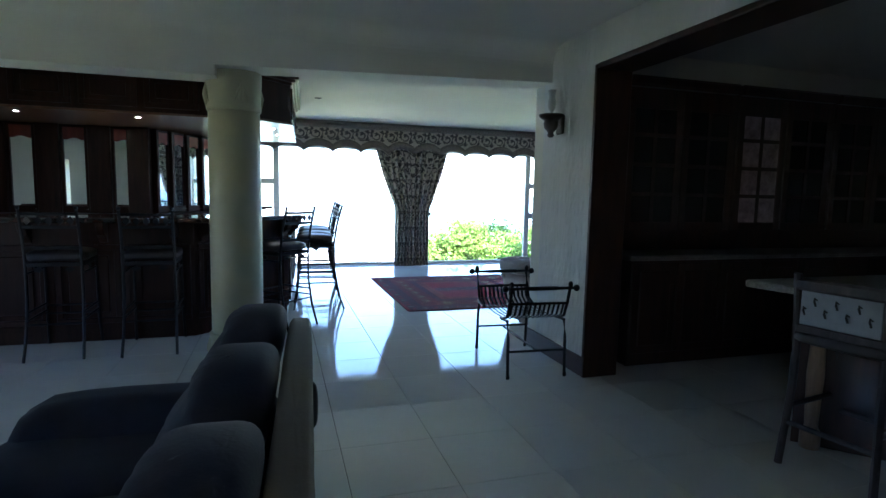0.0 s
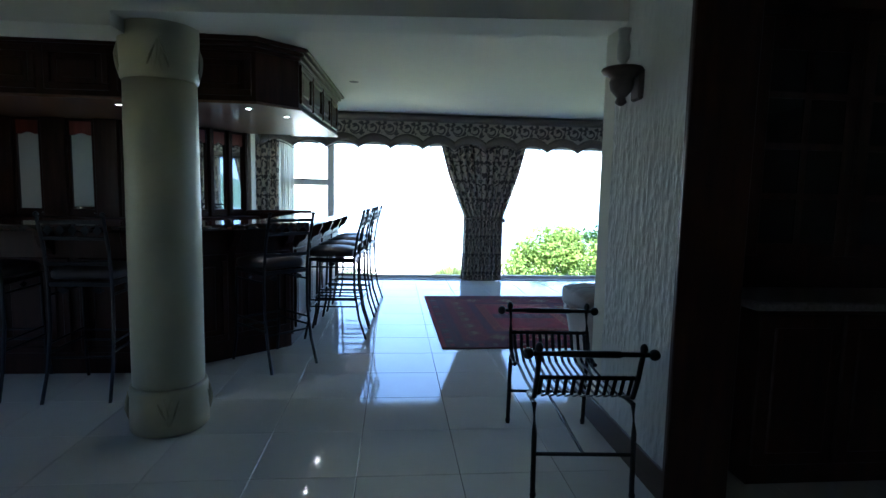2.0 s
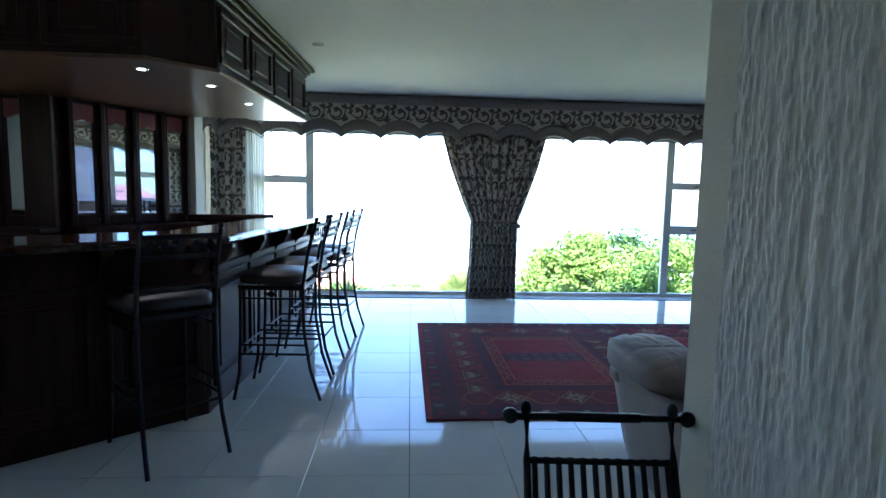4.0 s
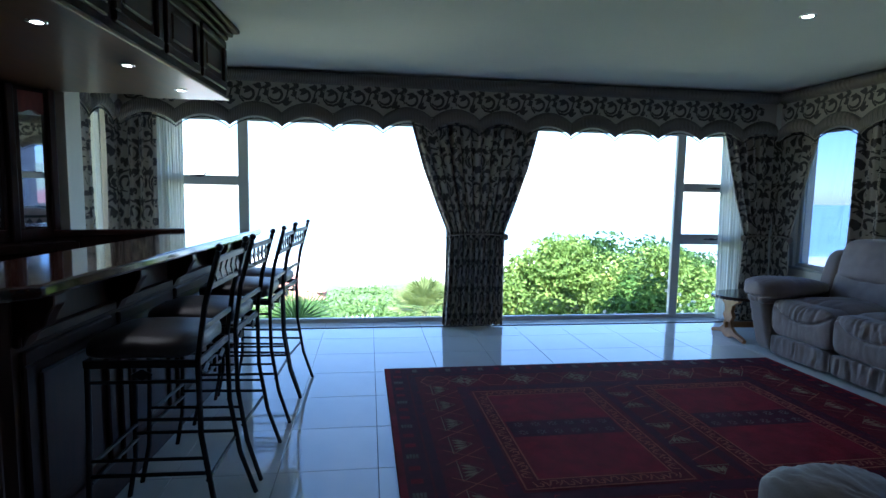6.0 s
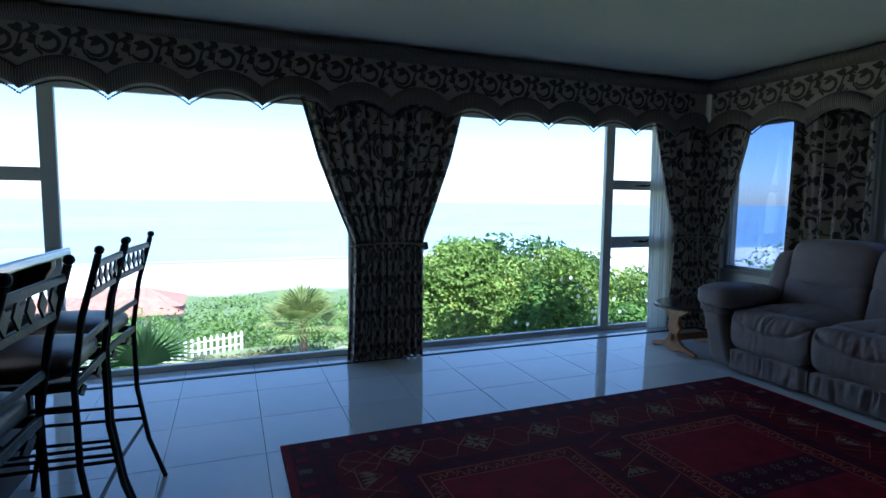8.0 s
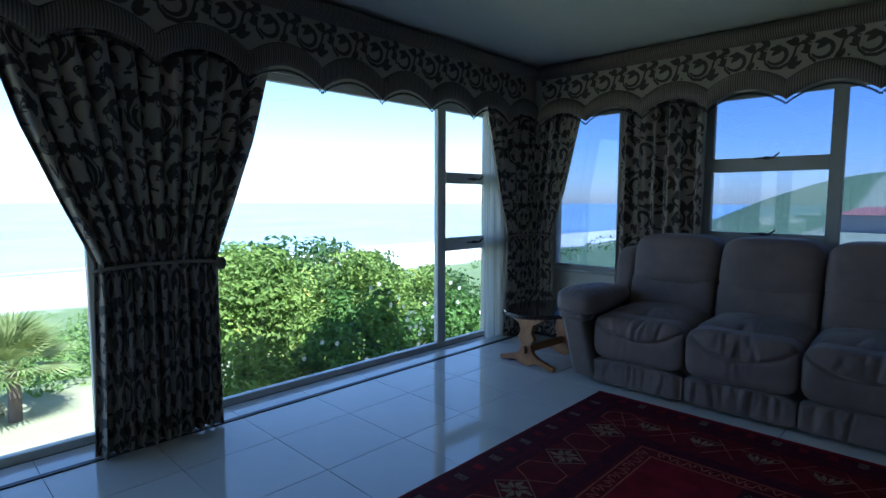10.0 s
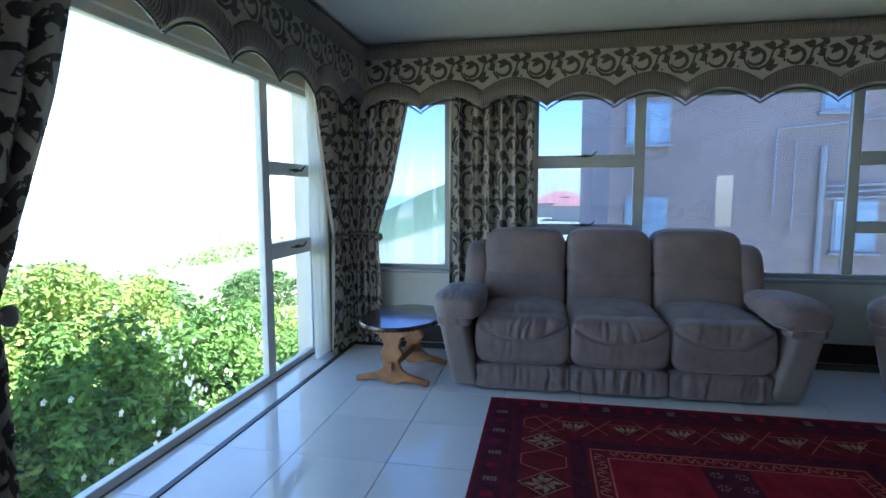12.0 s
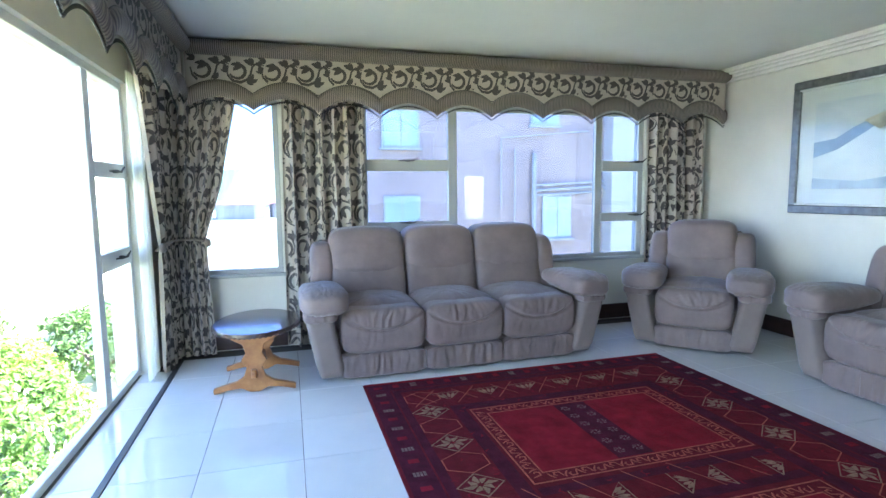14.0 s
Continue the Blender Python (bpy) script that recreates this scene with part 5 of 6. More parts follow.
PANE_DARK = mat("cabinet_glass", (0.02, 0.02, 0.02), 0.03, spec=0.8)
PANE_PALE = mat("pale_backed_glass", (0.42, 0.30, 0.29), 0.12, scale=9, vary=0.45, spec=0.6)
for k in range(3):
    h = thing("wall_cabinet", "dark wood glazed wall cabinet with small panes", "cabinet", pose(2.565 + 1.06 * k, 3.68, 1.06), "kitchen wall cabinets")
    part("body", box(0.003, 0.02, 0.0, 1.057, 0.30, 1.12), DARKWOOD, h)
    part("cornice", box(0.003, -0.05, 1.12, 1.057, 0.30, 1.20, 0.02), DARKWOOD, h)
    for q in (0.02, 0.535):
        dr = part("door", box(q, -0.004, 0.02, q + 0.06, 0.02, 1.10, 0.003), DARKWOOD, h)
        part("door_stile", box(q + 0.445, -0.004, 0.02, q + 0.505, 0.02, 1.10, 0.003), DARKWOOD, dr)
        for z, t in ((0.02, 0.06), (0.285, 0.03), (0.515, 0.03), (0.745, 0.03), (0.96, 0.14)):
            part("glazing_bar", box(q + 0.06, -0.002, z, q + 0.445, 0.02, z + t), DARKWOOD, dr)
        part("glazing_bar", box(q + 0.238, -0.003, 0.08, q + 0.267, 0.02, 0.96), DARKWOOD, dr)
        for z0, z1 in ((0.08, 0.285), (0.315, 0.515), (0.545, 0.745), (0.775, 0.96)):
            for a, b in ((0.06, 0.238), (0.267, 0.445)):
                part("pane", box(q + a, 0.004, z0, q + b, 0.008, z1), PANE_PALE if k == 1 and q < 0.1 else PANE_DARK, dr)
tagged(part("backsplash", box(2.60, 3.95, 0.885, 6.0, 3.98, 1.08), DARKWOOD), "dark wooden backsplash panel above the worktop", "backsplash", kind="structure")
tagged(part("kitchen_worktop", box(2.57, 3.54, 0.845, 6.0, 3.98, 0.885, 0.008), GRANITE), "pale stone kitchen worktop on dark units", "worktop")
isl = thing("breakfast_counter", "dark wood breakfast counter with a pale stone top", "counter")
part("top", prism([(2.44, 2.36), (2.50, 2.06), (3.3, 1.2), (4.4, 1.2), (4.4, 2.36)], 0.86, 0.90, 0.008), GRANITE, isl, "pale bevelled stone top")
part("body", prism([(2.72, 2.24), (3.40, 1.50), (4.3, 1.50), (4.3, 2.24)], 0.0, 0.86), DARKWOOD, isl)
part("turned_post", lathe([(0.05, 0), (0.05, 0.08), (0.032, 0.12), (0.042, 0.4), (0.03, 0.7), (0.05, 0.76), (0.05, 0.86)], 16, None, (2.76, 2.16, 0)), mat("pale_wood_post", (0.30, 0.19, 0.11), 0.4, scale=5, vary=0.3, stretch=(4, 4, 1)), isl, "pale turned post", True)
ks = thing("kitchen_stool", "dark wooden kitchen bar stool with a pale pierced back panel", "bar stool", pose(2.69, 1.90, 0, 0, 0, 100))
WD = mat("worn_dark_wood", (0.055, 0.04, 0.04), 0.5, scale=6, vary=0.4, stretch=(4, 4, 1))
for x in (-0.19, 0.19):
    part("back_leg", tube([(x * 1.1, 0.22, 0), (x, 0.19, 0.4), (x, 0.18, 0.66), (x, 0.22, 0.98)], 0.019, 8), WD, ks)
    part("front_leg", tube([(x * 1.1, -0.22, 0), (x, -0.19, 0.64)], 0.019, 8), WD, ks)
part("seat", cushion(0, 0, 0.665, 0.44, 0.44, 0.07, 0.4, 0.3, 24, 12), SEATPAD, ks, smooth=True)
for y in (0.205, -0.21):
    part("rung", tube([(-0.19, y, 0.22), (0.19, y, 0.22)], 0.014, 8), WD, ks)
for x in (-0.2, 0.2):
    part("side_rung", tube([(x, -0.2, 0.30), (x, 0.2, 0.30)], 0.014, 8), WD, ks)
part("top_rail", box(-0.20, 0.195, 0.90, 0.20, 0.235, 0.96, 0.012), WD, ks)
part("mid_rail", box(-0.19, 0.185, 0.69, 0.19, 0.21, 0.73, 0.006), WD, ks)
part("back_panel", box(-0.172, 0.196, 0.732, 0.172, 0.212, 0.90, 0.003), mat("grey_pierced_panel", (0.30, 0.31, 0.33), 0.5, scale=5), ks, "pale grey pierced panel")
for k in range(7):
    x = -0.14 + 0.047 * k
    z = 0.79 + 0.05 * (k % 2)
    part("cutout", tube([(x, 0.214, z + 0.02), (x + 0.012, 0.214, z + 0.028), (x + 0.014, 0.214, z + 0.012), (x + 0.006, 0.214, z - 0.01)], [0.003, 0.006, 0.006, 0.004], 6), BLACK, ks)

# ---- outdoors ----
def leaf_mat(name, dark, light, warm):
    m = bpy.data.materials.new(name)
    m.use_nodes = True
    n, l = m.node_tree.nodes, m.node_tree.links
    b = n["Principled BSDF"]
    b.inputs["Roughness"].default_value, b.inputs["Specular IOR Level"].default_value = 0.55, 0.22
    g, r = n.new("ShaderNodeNewGeometry"), n.new("ShaderNodeValToRGB")
    e = r.color_ramp.elements
    e[0].color, e[1].color = (*dark, 1), (*light, 1)
    e[1].position = 0.86
    w = e.new(0.97)
    w.color = (*warm, 1)
    tc, nz, ad = n.new("ShaderNodeTexCoord"), n.new("ShaderNodeTexNoise"), n.new("ShaderNodeMath")
    nz.inputs["Scale"].default_value, nz.inputs["Detail"].default_value = 1.7, 3
    l.new(tc.outputs["Object"], nz.inputs["Vector"])
    ad.operation = "MULTIPLY_ADD"
    ad.inputs[1].default_value, ad.use_clamp = 0.42, True
    l.new(g.outputs["Random Per Island"], ad.inputs[0])
    sh = n.new("ShaderNodeMapRange")
    sh.inputs["From Min"].default_value, sh.inputs["From Max"].default_value = 0.32, 0.68
    sh.inputs["To Min"].default_value, sh.inputs["To Max"].default_value = 0.0, 0.62
    l.new(nz.outputs["Fac"], sh.inputs["Value"])
    l.new(sh.outputs[0], ad.inputs[2])
    l.new(ad.outputs[0], r.inputs["Fac"])
    l.new(r.outputs["Color"], b.inputs["Base Color"])
    t, mx = n.new("ShaderNodeBsdfTranslucent"), n.new("ShaderNodeMixShader")
    l.new(r.outputs["Color"], t.inputs["Color"])
    mx.inputs[0].default_value = 0.3
    l.new(b.outputs[0], mx.inputs[1])
    l.new(t.outputs[0], mx.inputs[2])
    l.new(mx.outputs[0], n["Material Output"].inputs["Surface"])
    return m


LEAF = leaf_mat("shrub_leaves", (0.04, 0.095, 0.014), (0.28, 0.38, 0.075), (0.52, 0.45, 0.11))
LEAF_DK = leaf_mat("dark_leaves", (0.03, 0.07, 0.02), (0.09, 0.16, 0.04), (0.12, 0.18, 0.05))
HEDGE = leaf_mat("hedge_leaves", (0.07, 0.14, 0.03), (0.20, 0.29, 0.07), (0.26, 0.33, 0.09))
FAN = leaf_mat("palm_leaves", (0.10, 0.15, 0.04), (0.36, 0.40, 0.14), (0.50, 0.47, 0.22))
BARK = mat("grey_bark", (0.12, 0.09, 0.07), 0.9, scale=9, vary=0.3, bump=0.4, bscale=30)
BLOSSOM = mat("white_blossom", (0.75, 0.75, 0.70), 0.6, scale=5, vary=0.04)


# darker greens paint the house's shade onto the flowering front shrubs
LEAF_SHADED = leaf_mat("shade_darkened_leaves", (0.022, 0.065, 0.014), (0.15, 0.27, 0.05), (0.24, 0.33, 0.07))


def height(x, y):
    z = float(np.interp(y, (-40, 26, 34, 75, 140, 165, 185, 285, 330, 3000), (-4.2, -4.2, -7, -15.5, -23.5, -25, -27, -30.3, -34, -60)))
    if x > 16:
        k = min(1, (x - 16) / 30) * max(0, min(1, (70 - y) / 45))
        z += (-4.0 - z) * k + 15 * math.exp(-((x - 230) / 60) ** 2 - ((y - 20) / 90) ** 2)
    if y > 26:
        z += 0.5 * noise.noise(Vector((x * 0.07, y * 0.07, 0))) * min(1, (y - 26) / 20) * (1 if y < 180 else 0)
    return z


ax = [-4000, -1500, -600, -300, -160] + steps(-100, 100, 50) + [120, 140, 160, 180, 200, 230, 300, 600, 1500, 4000]
ay = [-4000, -1000, -300, -80, -30, 0, 10, 15, 20, 23, 26, 28, 30, 34, 40] + steps(46, 200, 36) + [220, 250, 285, 310, 360, 600, 1500, 4000]
gm = bpy.data.materials.new("coastal_ground")
gm.use_nodes = True
n, l = gm.node_tree.nodes, gm.node_tree.links
tc, sp, nz, nf = n.new("ShaderNodeTexCoord"), n.new("ShaderNodeSeparateXYZ"), n.new("ShaderNodeTexNoise"), n.new("ShaderNodeTexNoise")
l.new(tc.outputs["Object"], sp.inputs[0])
l.new(tc.outputs["Object"], nz.inputs["Vector"])
l.new(tc.outputs["Object"], nf.inputs["Vector"])
nz.inputs["Scale"].default_value, nf.inputs["Scale"].default_value, nf.inputs["Detail"].default_value = 0.03, 0.8, 8
mulx = n.new("ShaderNodeMath")
mulx.operation = "MULTIPLY_ADD"
mulx.inputs[1].default_value = 60
l.new(nz.outputs["Fac"], mulx.inputs[0])
l.new(sp.outputs["Y"], mulx.inputs[2])
edge = n.new("ShaderNodeMapRange")
edge.inputs["From Min"].default_value, edge.inputs["From Max"].default_value = 180, 192
l.new(mulx.outputs[0], edge.inputs["Value"])
green, mx, lawn = n.new("ShaderNodeValToRGB"), n.new("ShaderNodeMixRGB"), n.new("ShaderNodeMapRange")
green.color_ramp.elements[0].color, green.color_ramp.elements[1].color = (0.07, 0.12, 0.035, 1), (0.20, 0.24, 0.09, 1)
l.new(nf.outputs["Fac"], green.inputs["Fac"])
l.new(edge.outputs[0], mx.inputs[0])
l.new(green.outputs[0], mx.inputs[1])
mx.inputs[2].default_value = (0.72, 0.65, 0.54, 1)
mx2 = n.new("ShaderNodeMixRGB")
lawn.inputs["From Min"].default_value, lawn.inputs["From Max"].default_value = 26.0, 24.5
l.new(sp.outputs["Y"], lawn.inputs["Value"])
l.new(lawn.outputs[0], mx2.inputs[0])
l.new(mx.outputs[0], mx2.inputs[1])
dry = n.new("ShaderNodeValToRGB")
dry.color_ramp.elements[0].color, dry.color_ramp.elements[1].color = (0.22, 0.24, 0.10, 1), (0.42, 0.38, 0.22, 1)
l.new(nf.outputs["Fac"], dry.inputs["Fac"])
l.new(dry.outputs[0], mx2.inputs[2])
l.new(mx2.outputs[0], n["Principled BSDF"].inputs["Base Color"])
n["Principled BSDF"].inputs["Roughness"].default_value = 0.95
gb = bmesh.new()
gv = [[gb.verts.new((x, y, height(x, y))) for x in ax] for y in ay]
for a, b in zip(gv, gv[1:]):
    for i in range(len(ax) - 1):
        gb.faces.new((a[i], a[i + 1], b[i + 1], b[i]))
tagged(part("ground", gb, gm, smooth=True), "sloping coastal ground from dry lawn to scrub and pale beach", "ground", kind="structure")
SEA = mat("sea_water", (0.30, 0.41, 0.43), 0.45, scale=0.02, vary=0.25, second=(0.36, 0.47, 0.49), bump=0.25, bscale=0.6, stretch=(0.3, 1, 1))
sb = bmesh.new()
sv = [sb.verts.new(p) for p in ((-4800, 262, -30), (4800, 262, -30), (4800, 4800, -30), (-4800, 4800, -30))]
sb.faces.new(sv)
tagged(part("water", sb, SEA), "pale turquoise sea out to the horizon", "sea", kind="structure")
FOAM = mat("surf_foam", (0.8, 0.82, 0.82), 0.8, scale=0.2, vary=0.1)
for k, yy in enumerate((268, 276, 289)):
    fb = bmesh.new()
    prev = None
    for i in range(121):
        x = -300 + 5 * i
        y = yy + 3 * noise.noise(Vector((x * 0.03, k * 7, 0)))
        w = 1.6 + 1.5 * noise.noise(Vector((x * 0.05, k * 5 + 2, 1)))
        a, b = fb.verts.new((x, y - w, -29.9)), fb.verts.new((x, y + w, -29.9))
        if prev:
            fb.faces.new((prev[0], a, b, prev[1]))
        prev = (a, b)
    tagged(part("surf_line", fb, FOAM), "white line of surf on the sea", "surf", kind="structure")
# storey below and roof of the house
slab("wall_lower_storey", "cream plaster wall of the storey below", -3.6, -3.2, -4.6, 6.13, 9.9, -0.25, PLASTER)
slab("roof_slab", "concrete roof slab with an overhang", -4.0, -3.6, CEIL + 0.12, 6.5, 10.45, CEIL + 0.32, PLASTER, "roof")


def leaves(blobs, count, size, rng, shell=0.55, droop=0.3):
    """Leaf quads scattered through rounded clumps, as arrays of vertices and faces."""
    wts = np.array([b[3] * b[4] * b[5] for b in blobs]) ** 0.67
    pick = rng.choice(len(blobs), count, p=wts / wts.sum())
    bl = np.array(blobs)[pick]
    d = rng.normal(size=(count, 3))
    d /= np.linalg.norm(d, axis=1)[:, None]
    r = shell + (1 - shell) * rng.random(count) ** 0.5
    lump = 1 + 0.16 * np.sin(d[:, 0] * 7 + bl[:, 0] * 3) * np.sin(d[:, 1] * 8 + bl[:, 1]) + 0.12 * np.sin(d[:, 2] * 11 + bl[:, 0])
    c = bl[:, :3] + d * bl[:, 3:6] * (r * lump)[:, None]
    nrm = d + rng.normal(size=(count, 3)) * 0.6 + (0, 0, 0.5)
    nrm /= np.linalg.norm(nrm, axis=1)[:, None]
    t = np.cross(nrm, rng.normal(size=(count, 3)))
    t /= np.linalg.norm(t, axis=1)[:, None]
    s = np.cross(nrm, t)
    ln = size * (0.7 + 0.7 * rng.random(count))[:, None]
    v = np.stack([c - t * ln * 0.5, c + s * ln * 0.24 + nrm * ln * 0.06, c + t * ln * 0.5 - nrm * ln * droop * 0.3, c - s * ln * 0.24 + nrm * ln * 0.06], 1).reshape(-1, 3)
    return v, np.arange(count * 4).reshape(-1, 4)


def leafy(name, v, f, m, parent=None, label=""):
    me = bpy.data.meshes.new(name)
    me.from_pydata(v.tolist(), [], f.tolist())
    me.materials.append(m)
    ob = new(name, me)
    if parent is not None:
        ob.parent = parent
    if label:
        ob["label"] = label
    return ob


rng = np.random.default_rng(5)


def shrub_tree(x, y, top, rx, ry, count, size, m, label, flowers=0):
    g = height(x, y)
    t = thing("shrub_tree", label, "tree", pose(x, y, g))
    h = top - g
    trunk = part("trunk", tube([(0, 0, -0.2), (0.05, 0.02, h * 0.25), (-0.04, 0.05, h * 0.45), (0.02, 0, h * 0.7)], [0.13, 0.10, 0.07, 0.03], 8), BARK, t)
    for k in range(6):
        a = k * 1.05 + x
        part("limb", tube([(0, 0, h * 0.2), (rx * 0.3 * math.cos(a), ry * 0.3 * math.sin(a), h * 0.42), (rx * 0.65 * math.cos(a), ry * 0.65 * math.sin(a), h * (0.55 + 0.05 * (k % 3)))], [0.06, 0.045, 0.015], 6), BARK, trunk)
    blobs = [(0, 0, h * 0.55, rx * 0.78, ry * 0.78, h * 0.36)]
    for k in range(38):
        a = rng.random() * 6.28
        e = rng.random()
        q = 0.92 - 0.62 * e ** 2
        blobs.append((rx * q * math.cos(a), ry * q * math.sin(a), h * (0.42 + 0.50 * e), rx * (0.15 + 0.15 * rng.random()), ry * (0.15 + 0.15 * rng.random()), h * (0.035 + 0.04 * rng.random())))
    v, f = leaves(blobs, count, size, rng, 0.7)
    leafy("crown", v, f, m, t)
    if flowers:
        d = rng.normal(size=(flowers, 3))
        d[:, 1] = -abs(d[:, 1])
        d[:, 2] = -0.1 + d[:, 2] * 0.6
        d /= np.linalg.norm(d, axis=1)[:, None]
        c = np.array([0, 0, h * 0.55]) + d * np.array([rx, ry, h * 0.42]) * 1.02
        vs, fs = [], []
        for p in c:
            for k in range(5):
                a = k * 1.2566
                o = np.array([math.cos(a), -0.25, math.sin(a)]) * 0.035
                q = np.array([math.cos(a + 1.57), 0, math.sin(a + 1.57)]) * 0.012
                i = len(vs)
                vs += [p, p + o * 0.6 + q, p + o, p + o * 0.6 - q]
                fs.append((i, i + 1, i + 2, i + 3))
        tagged(leafy("blossom", np.array(vs), np.array(fs), BLOSSOM, t, "small white star blossoms"), kind="stuff")
    return t


SL = "dense shrub tree with sunlit yellow-green leaves beside the house"
SL_SHADED = "dense green shrub tree dotted with white blossoms, leaves coloured darker for house shade"
for x, y, top, rx, ry, c, fl in ((4.50, 13.3, 0.88, 1.25, 1.1, 9000, 6), (5.75, 12.35, 0.30, 1.15, 1.0, 7500, 190), (7.2, 12.3, 0.15, 1.2, 1.05, 7500, 230), (8.7, 12.6, -0.05, 1.3, 1.2, 7500, 120), (5.6, 14.9, 0.80, 1.5, 1.4, 8000, 0), (7.3, 14.6, 0.62, 1.5, 1.4, 8000, 0), (9.3, 15.4, 0.0, 1.6, 1.5, 7000, 0), (10.6, 13.3, -0.7, 1.5, 1.3, 7500, 0)):
    shrub_tree(x, y, top, rx, ry, int(c * 1.7), 0.092, LEAF_SHADED if fl > 40 else LEAF, SL_SHADED if fl > 40 else SL, fl)
for x, y, top in ((7.4, 18.5, 0.55), (10.2, 19.0, 0.35), (13.5, 18.5, -0.9), (8.7, 17.0, 0.3), (18, 14, -1.7), (22, 20, -1.9), (17, 9.5, -1.6), (27, 12, -2.0)):
    shrub_tree(x, y, top, 2.2, 1.8, 4500, 0.17, LEAF_DK, "rounded dark green coastal tree behind the flowering shrubs")
hb = [(x, 27.5 + 1.5 * math.sin(x), height(x, 27.5) + 0.7, 1.7, 1.4, 1.0 + 0.3 * math.sin(x * 2.1)) for x in steps(-14, 12, 17)] + [(x, 32 + math.sin(x * 3), height(x, 32) + 1.0, 2.4, 1.8, 1.5) for x in steps(-18, 16, 14)]
v, f = leaves(hb, 30000, 0.20, rng, 0.7)
tagged(leafy("hedge", v, f, HEDGE), "dense green hedge of scrub below the lawn", "hedge", kind="stuff")
sb2 = []
for k in range(230):
    x, y = -60 + 140 * rng.random(), 36 + 110 * rng.random() ** 1.1
    if -19 < x < 0 and 66 < y < 88:
        continue
    r = 1.2 + 1.8 * rng.random()
    sb2.append((x, y, height(x, y) + r * 0.3, r * 1.5, r * 1.2, r * 0.7))
v, f = leaves(sb2, 26000, 0.45, rng, 0.75)
tagged(leafy("scrub", v, f, HEDGE), "low green coastal scrub on the slope", "scrub", kind="stuff")
hb = [(1.6 + 0.5 * k, 23.6 + 0.25 * math.sin(k), -4.0, 0.55, 0.4, 0.35) for k in range(-3, 3)]
v, f = leaves(hb, 3500, 0.10, rng, 0.6)
tagged(leafy("border_plants", v, f, leaf_mat("olive_leaves", (0.10, 0.11, 0.04), (0.24, 0.24, 0.12), (0.2, 0.2, 0.1))), "low olive-green border plants inside the fence", "plants", kind="stuff")


def fan_palm(x, y, g, h, r, count, m, label, trunk_h):
    t = thing("fan_palm", label, "palm", pose(x, y, g))
    part("trunk", tube([(0, 0, -0.2), (0.03, 0, trunk_h * 0.5), (0, 0, trunk_h)], [0.16, 0.14, 0.12], 10), BARK, t)
    pr = random.Random(int(x * 10))
    for k in range(count):
        a, e = k * 2.399 + pr.uniform(-0.2, 0.2), 1.45 - 1.55 * (k / count) + pr.uniform(-0.1, 0.1)
        o = Vector((0, 0, trunk_h))
        d = Vector((math.cos(a) * math.cos(e), math.sin(a) * math.cos(e), math.sin(e)))
        hub = o + d * r * 0.45
        b = bmesh.new()
        tube([o, o + d * r * 0.25, hub], [0.014, 0.011, 0.008], 5, b)
        s = d.cross(Vector((0, 0, 1))).normalized()
        u = s.cross(d)
        for j in range(20):
            w = -1.45 + 2.9 * j / 19
            ld = (d * math.cos(w) + s * math.sin(w)).normalized()
            ll = r * 0.62 * (0.75 + 0.25 * math.cos(w))
            sd = ld.cross(u).normalized() * 0.022 * r
            mid = hub + ld * ll * 0.55 + u * 0.04
            tip = hub + ld * ll * 1.1 - Vector((0, 0, 0.10 * ll))
            vs = [b.verts.new(p) for p in (hub, mid + sd, tip, mid - sd)]
            b.faces.new(vs)
        part("frond", b, m, t)
    return t


fan_palm(3.25, 23.2, -4.2, 2.9, 1.50, 30, FAN, "bushy sunlit fan palm with stiff fronds on the lawn", 1.30)
fan_palm(0.1, 12.9, -4.2, 3.0, 1.0, 9, LEAF_DK, "dark fan palm with stiff fronds just below the window", 3.05)
WHITE = mat("white_paint", (0.75, 0.75, 0.72), 0.6, scale=4, vary=0.05)
fence = thing("picket_fence", "white painted picket fence along the lawn edge", "fence")
for k in range(46):
    x = -7.6 + k * 0.2
    y = 24.95 + 0.38 * (x + 1.1)
    part("picket", prism([(x - 0.045, -4.2), (x + 0.045, -4.2), (x + 0.045, -3.58), (x, -3.50), (x - 0.045, -3.58)], 0, 0.02), WHITE, fence).matrix_basis = Matrix(((1, 0, 0, 0), (0, 0, 1, y), (0, 1, 0, 0), (0, 0, 0, 1)))
for z in (-4.0, -3.7):
    part("rail", tube([(-7.6, 22.49, z), (1.45, 25.93, z)], 0.03, 6), WHITE, fence)

# ---- houses ----
ROOF = mat("terracotta_roof", (0.40, 0.165, 0.11), 0.8, scale=1.2, vary=0.25, bump=0.5, bscale=6)
RENDER = mat("pale_render", (0.46, 0.43, 0.38), 0.85, scale=1, vary=0.08)
DARKGLASS = mat("dark_window_glass", (0.05, 0.07, 0.09), 0.06, spec=0.8)


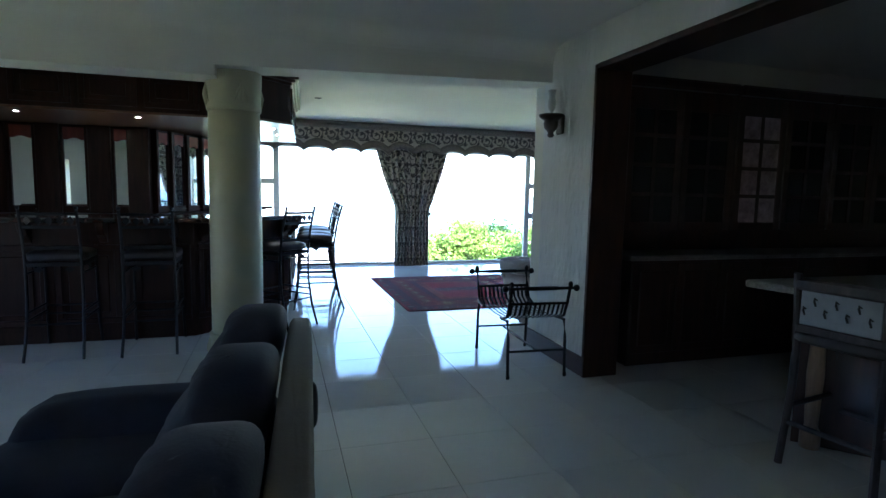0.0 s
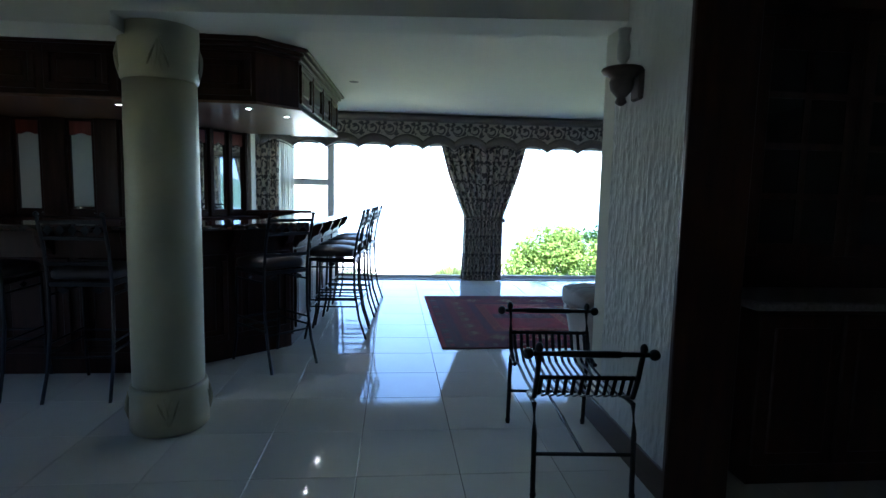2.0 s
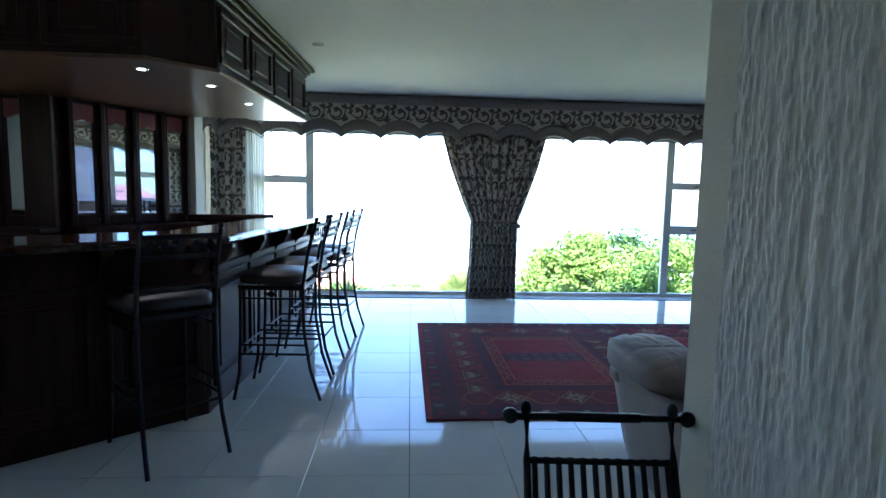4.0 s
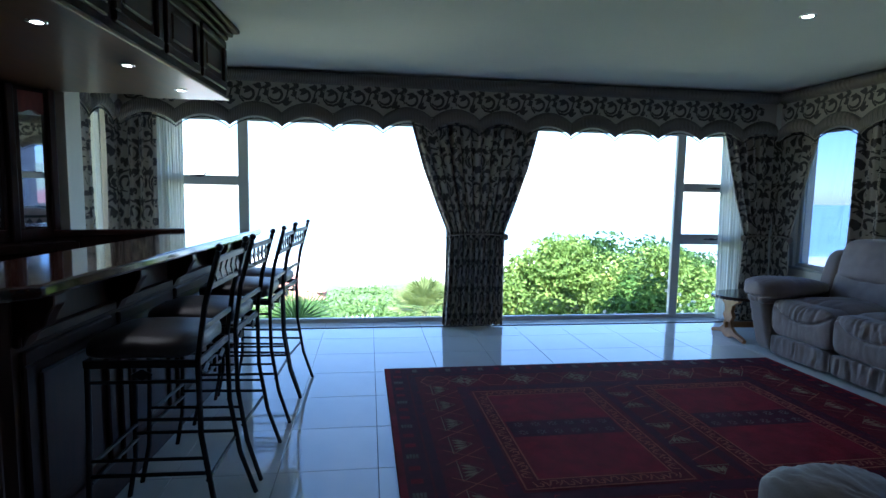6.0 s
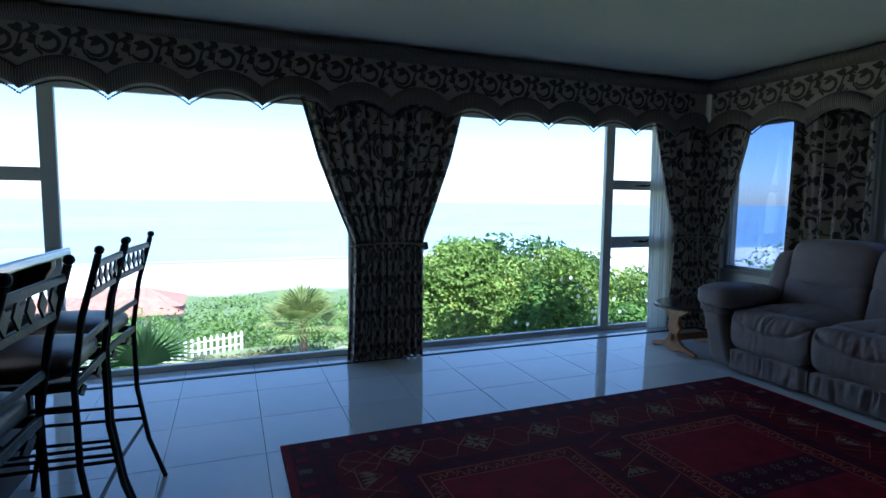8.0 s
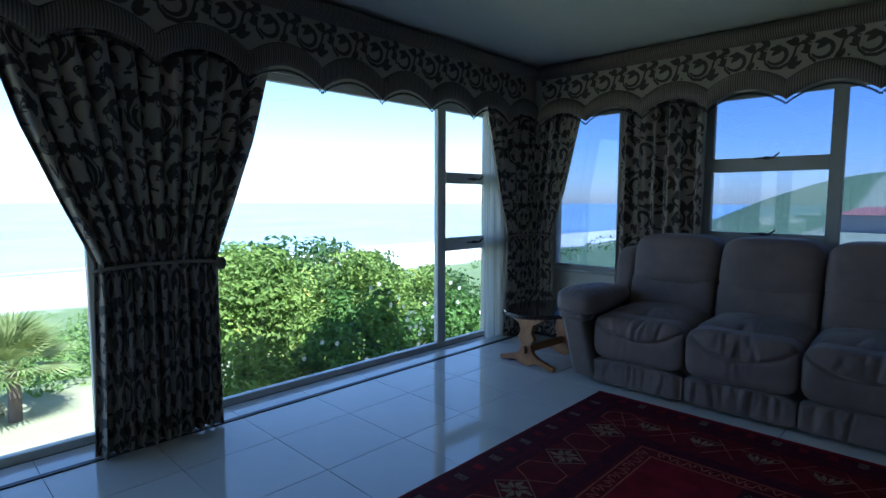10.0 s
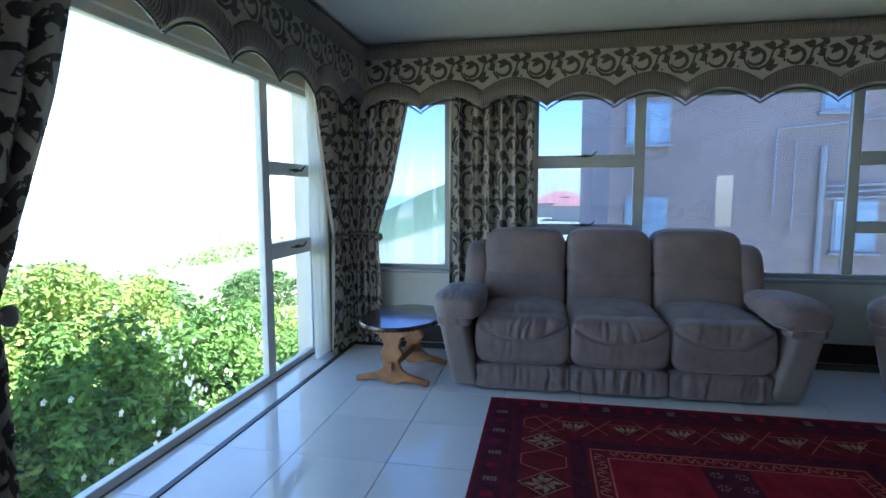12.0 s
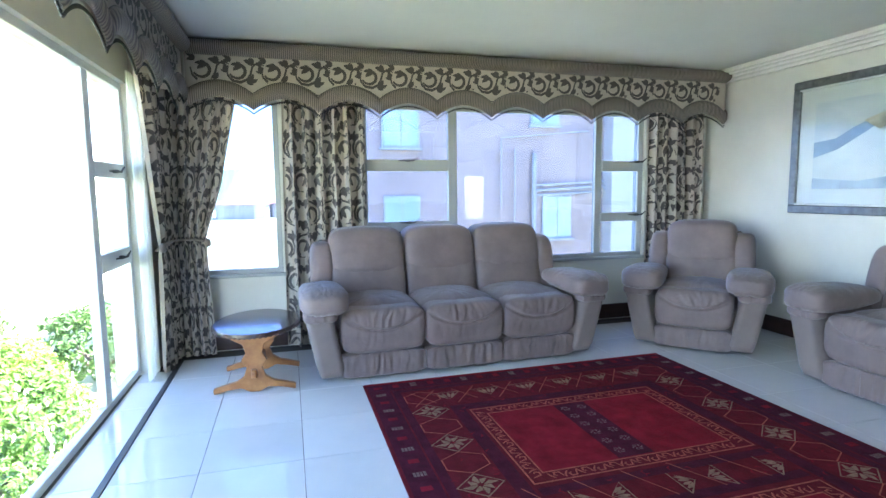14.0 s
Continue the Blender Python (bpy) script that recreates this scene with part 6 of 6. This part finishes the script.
def small_house(x, y, g, w, d, h, rh, rz, label, wings=True):
    t = thing("house", label, "house", pose(x, y, g, 0, 0, rz))
    blocks = [(0, 0, w, d, h)] + ([(w * 0.25, -d * 0.35, w * 0.5, d * 0.7, h * 0.75)] if wings else [])
    for bx, by, bw, bd, bh in blocks:
        wall = part("wall", box(bx - bw / 2, by - bd / 2, -1.5, bx + bw / 2, by + bd / 2, bh), RENDER, t)
        b = bmesh.new()
        o = 0.5
        e = [b.verts.new((bx + sx * (bw / 2 + o), by + sy * (bd / 2 + o), bh)) for sx, sy in ((-1, -1), (1, -1), (1, 1), (-1, 1))]
        r1, r2 = b.verts.new((bx - bw / 2 + bd / 2, by, bh + rh)), b.verts.new((bx + bw / 2 - bd / 2 + 0.01, by, bh + rh))
        for q in ((e[0], e[1], r2, r1), (e[2], e[3], r1, r2), (e[1], e[2], r2), (e[3], e[0], r1), (e[3], e[2], e[1], e[0])):
            b.faces.new(q)
        part("roof", b, ROOF, t, "terracotta tiled hip roof")
        for k in range(max(2, int(bw / 3))):
            wx = bx - bw / 2 + (k + 0.5) * bw / max(2, int(bw / 3))
            win = part("window", box(wx - 0.7, by - bd / 2 - 0.06, bh * 0.35, wx + 0.7, by - bd / 2 + 0.05, bh * 0.8, 0.02), WHITE, t)
            part("pane", box(wx - 0.6, by - bd / 2 - 0.075, bh * 0.38, wx + 0.6, by - bd / 2 - 0.06, bh * 0.77), DARKGLASS, win)
    return t


small_house(-10.5, 78, -14.2, 11.5, 7, 2.8, 1.7, 0, "cream house with terracotta hip roof below the slope")
small_house(-22, 92, -17.5, 13, 8, 2.8, 2.0, 8, "cream house with terracotta roof further down the slope")
for x, y, r in ((104, 2.5, 80), (116, 7.5, 95), (126, 0.5, 100), (140, 5, 85), (112, 17, 80)):
    small_house(x, y, height(x, y) - 0.2, 9, 6, 3.0, 1.3, r, "small white house with red roof on the far hill", False)

nb = thing("apartment_building", "brown plastered apartment building with white windows and drain pipes", "building", pose(1.0, 7.57, 1.32) @ Matrix.Diagonal((1.6, 1.6, 1.6, 1)) @ pose(-1.0, -8.4, -1.32))
NBW = mat("brown_plaster", (0.44, 0.33, 0.265), 0.85, scale=0.9, vary=0.16, bump=0.2, bscale=12)
part("wall", box(13.0, -16, -5, 24, 7.42, 8.5), NBW, nb)
part("roof", box(12.6, -16.4, 8.5, 24.4, 7.8, 8.75, 0.05), ROOF, nb)
part("pale_pilaster", box(12.6, 0.15, -5, 13.0, 1.55, 8.5, 0.02), RENDER, nb, "pale projecting pilaster")
# pale blue base colour paints the sky's reflection on the panes
SKY_PANE = mat("painted_sky_reflection", (0.42, 0.52, 0.57), 0.10, scale=1.5, vary=0.25, spec=0.6)
NBT = mat("greyed_white_paint", (0.46, 0.45, 0.42), 0.6, scale=3, vary=0.15)
for y0, y1, z0, z1 in ((6.25, 7.12, 2.30, 3.15), (6.25, 7.10, 0.30, 1.24), (2.43, 3.22, 0.15, 1.2), (2.78, 3.55, 2.86, 3.9), (6.25, 7.1, -2.4, -1.4), (2.43, 3.2, -2.5, -1.4), (6.25, 7.12, 4.9, 5.8), (2.43, 3.5, 5.2, 6.2), (-2.2, -1.0, 0.2, 1.4), (-2.2, -1.0, 2.9, 4.0)):
    w = part("window", box(12.96, y0, z0, 13.02, y1, z1, 0.01), NBT, nb, "white framed window")
    ym = (y0 + y1) / 2
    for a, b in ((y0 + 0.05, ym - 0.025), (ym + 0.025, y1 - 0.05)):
        part("pane", box(12.945, a, z0 + 0.05, 12.96, b, z1 - 0.05), SKY_PANE, w)
    part("window_sill", box(12.90, y0 - 0.05, z0 - 0.05, 12.99, y1 + 0.05, z0), NBT, w)
pipe = lambda pts, r: part("drain_pipe", tube(pts, r, 10), NBT, nb, "white drain pipe")
pipe([(12.93, 3.44, -5), (12.93, 3.46, 2.2)], 0.055)
for z in (1.20, 1.32, 1.44):
    pipe([(12.93, 3.40, z), (12.92, 2.4, z + 0.05), (12.91, 1.5, z + 0.10)], 0.025)
pipe([(12.94, 4.30, 0.9), (12.94, 4.30, 2.55), (12.94, 2.0, 2.75)], 0.02)
pipe([(12.94, 3.95, 0.5), (12.94, 3.95, 2.3)], 0.018)
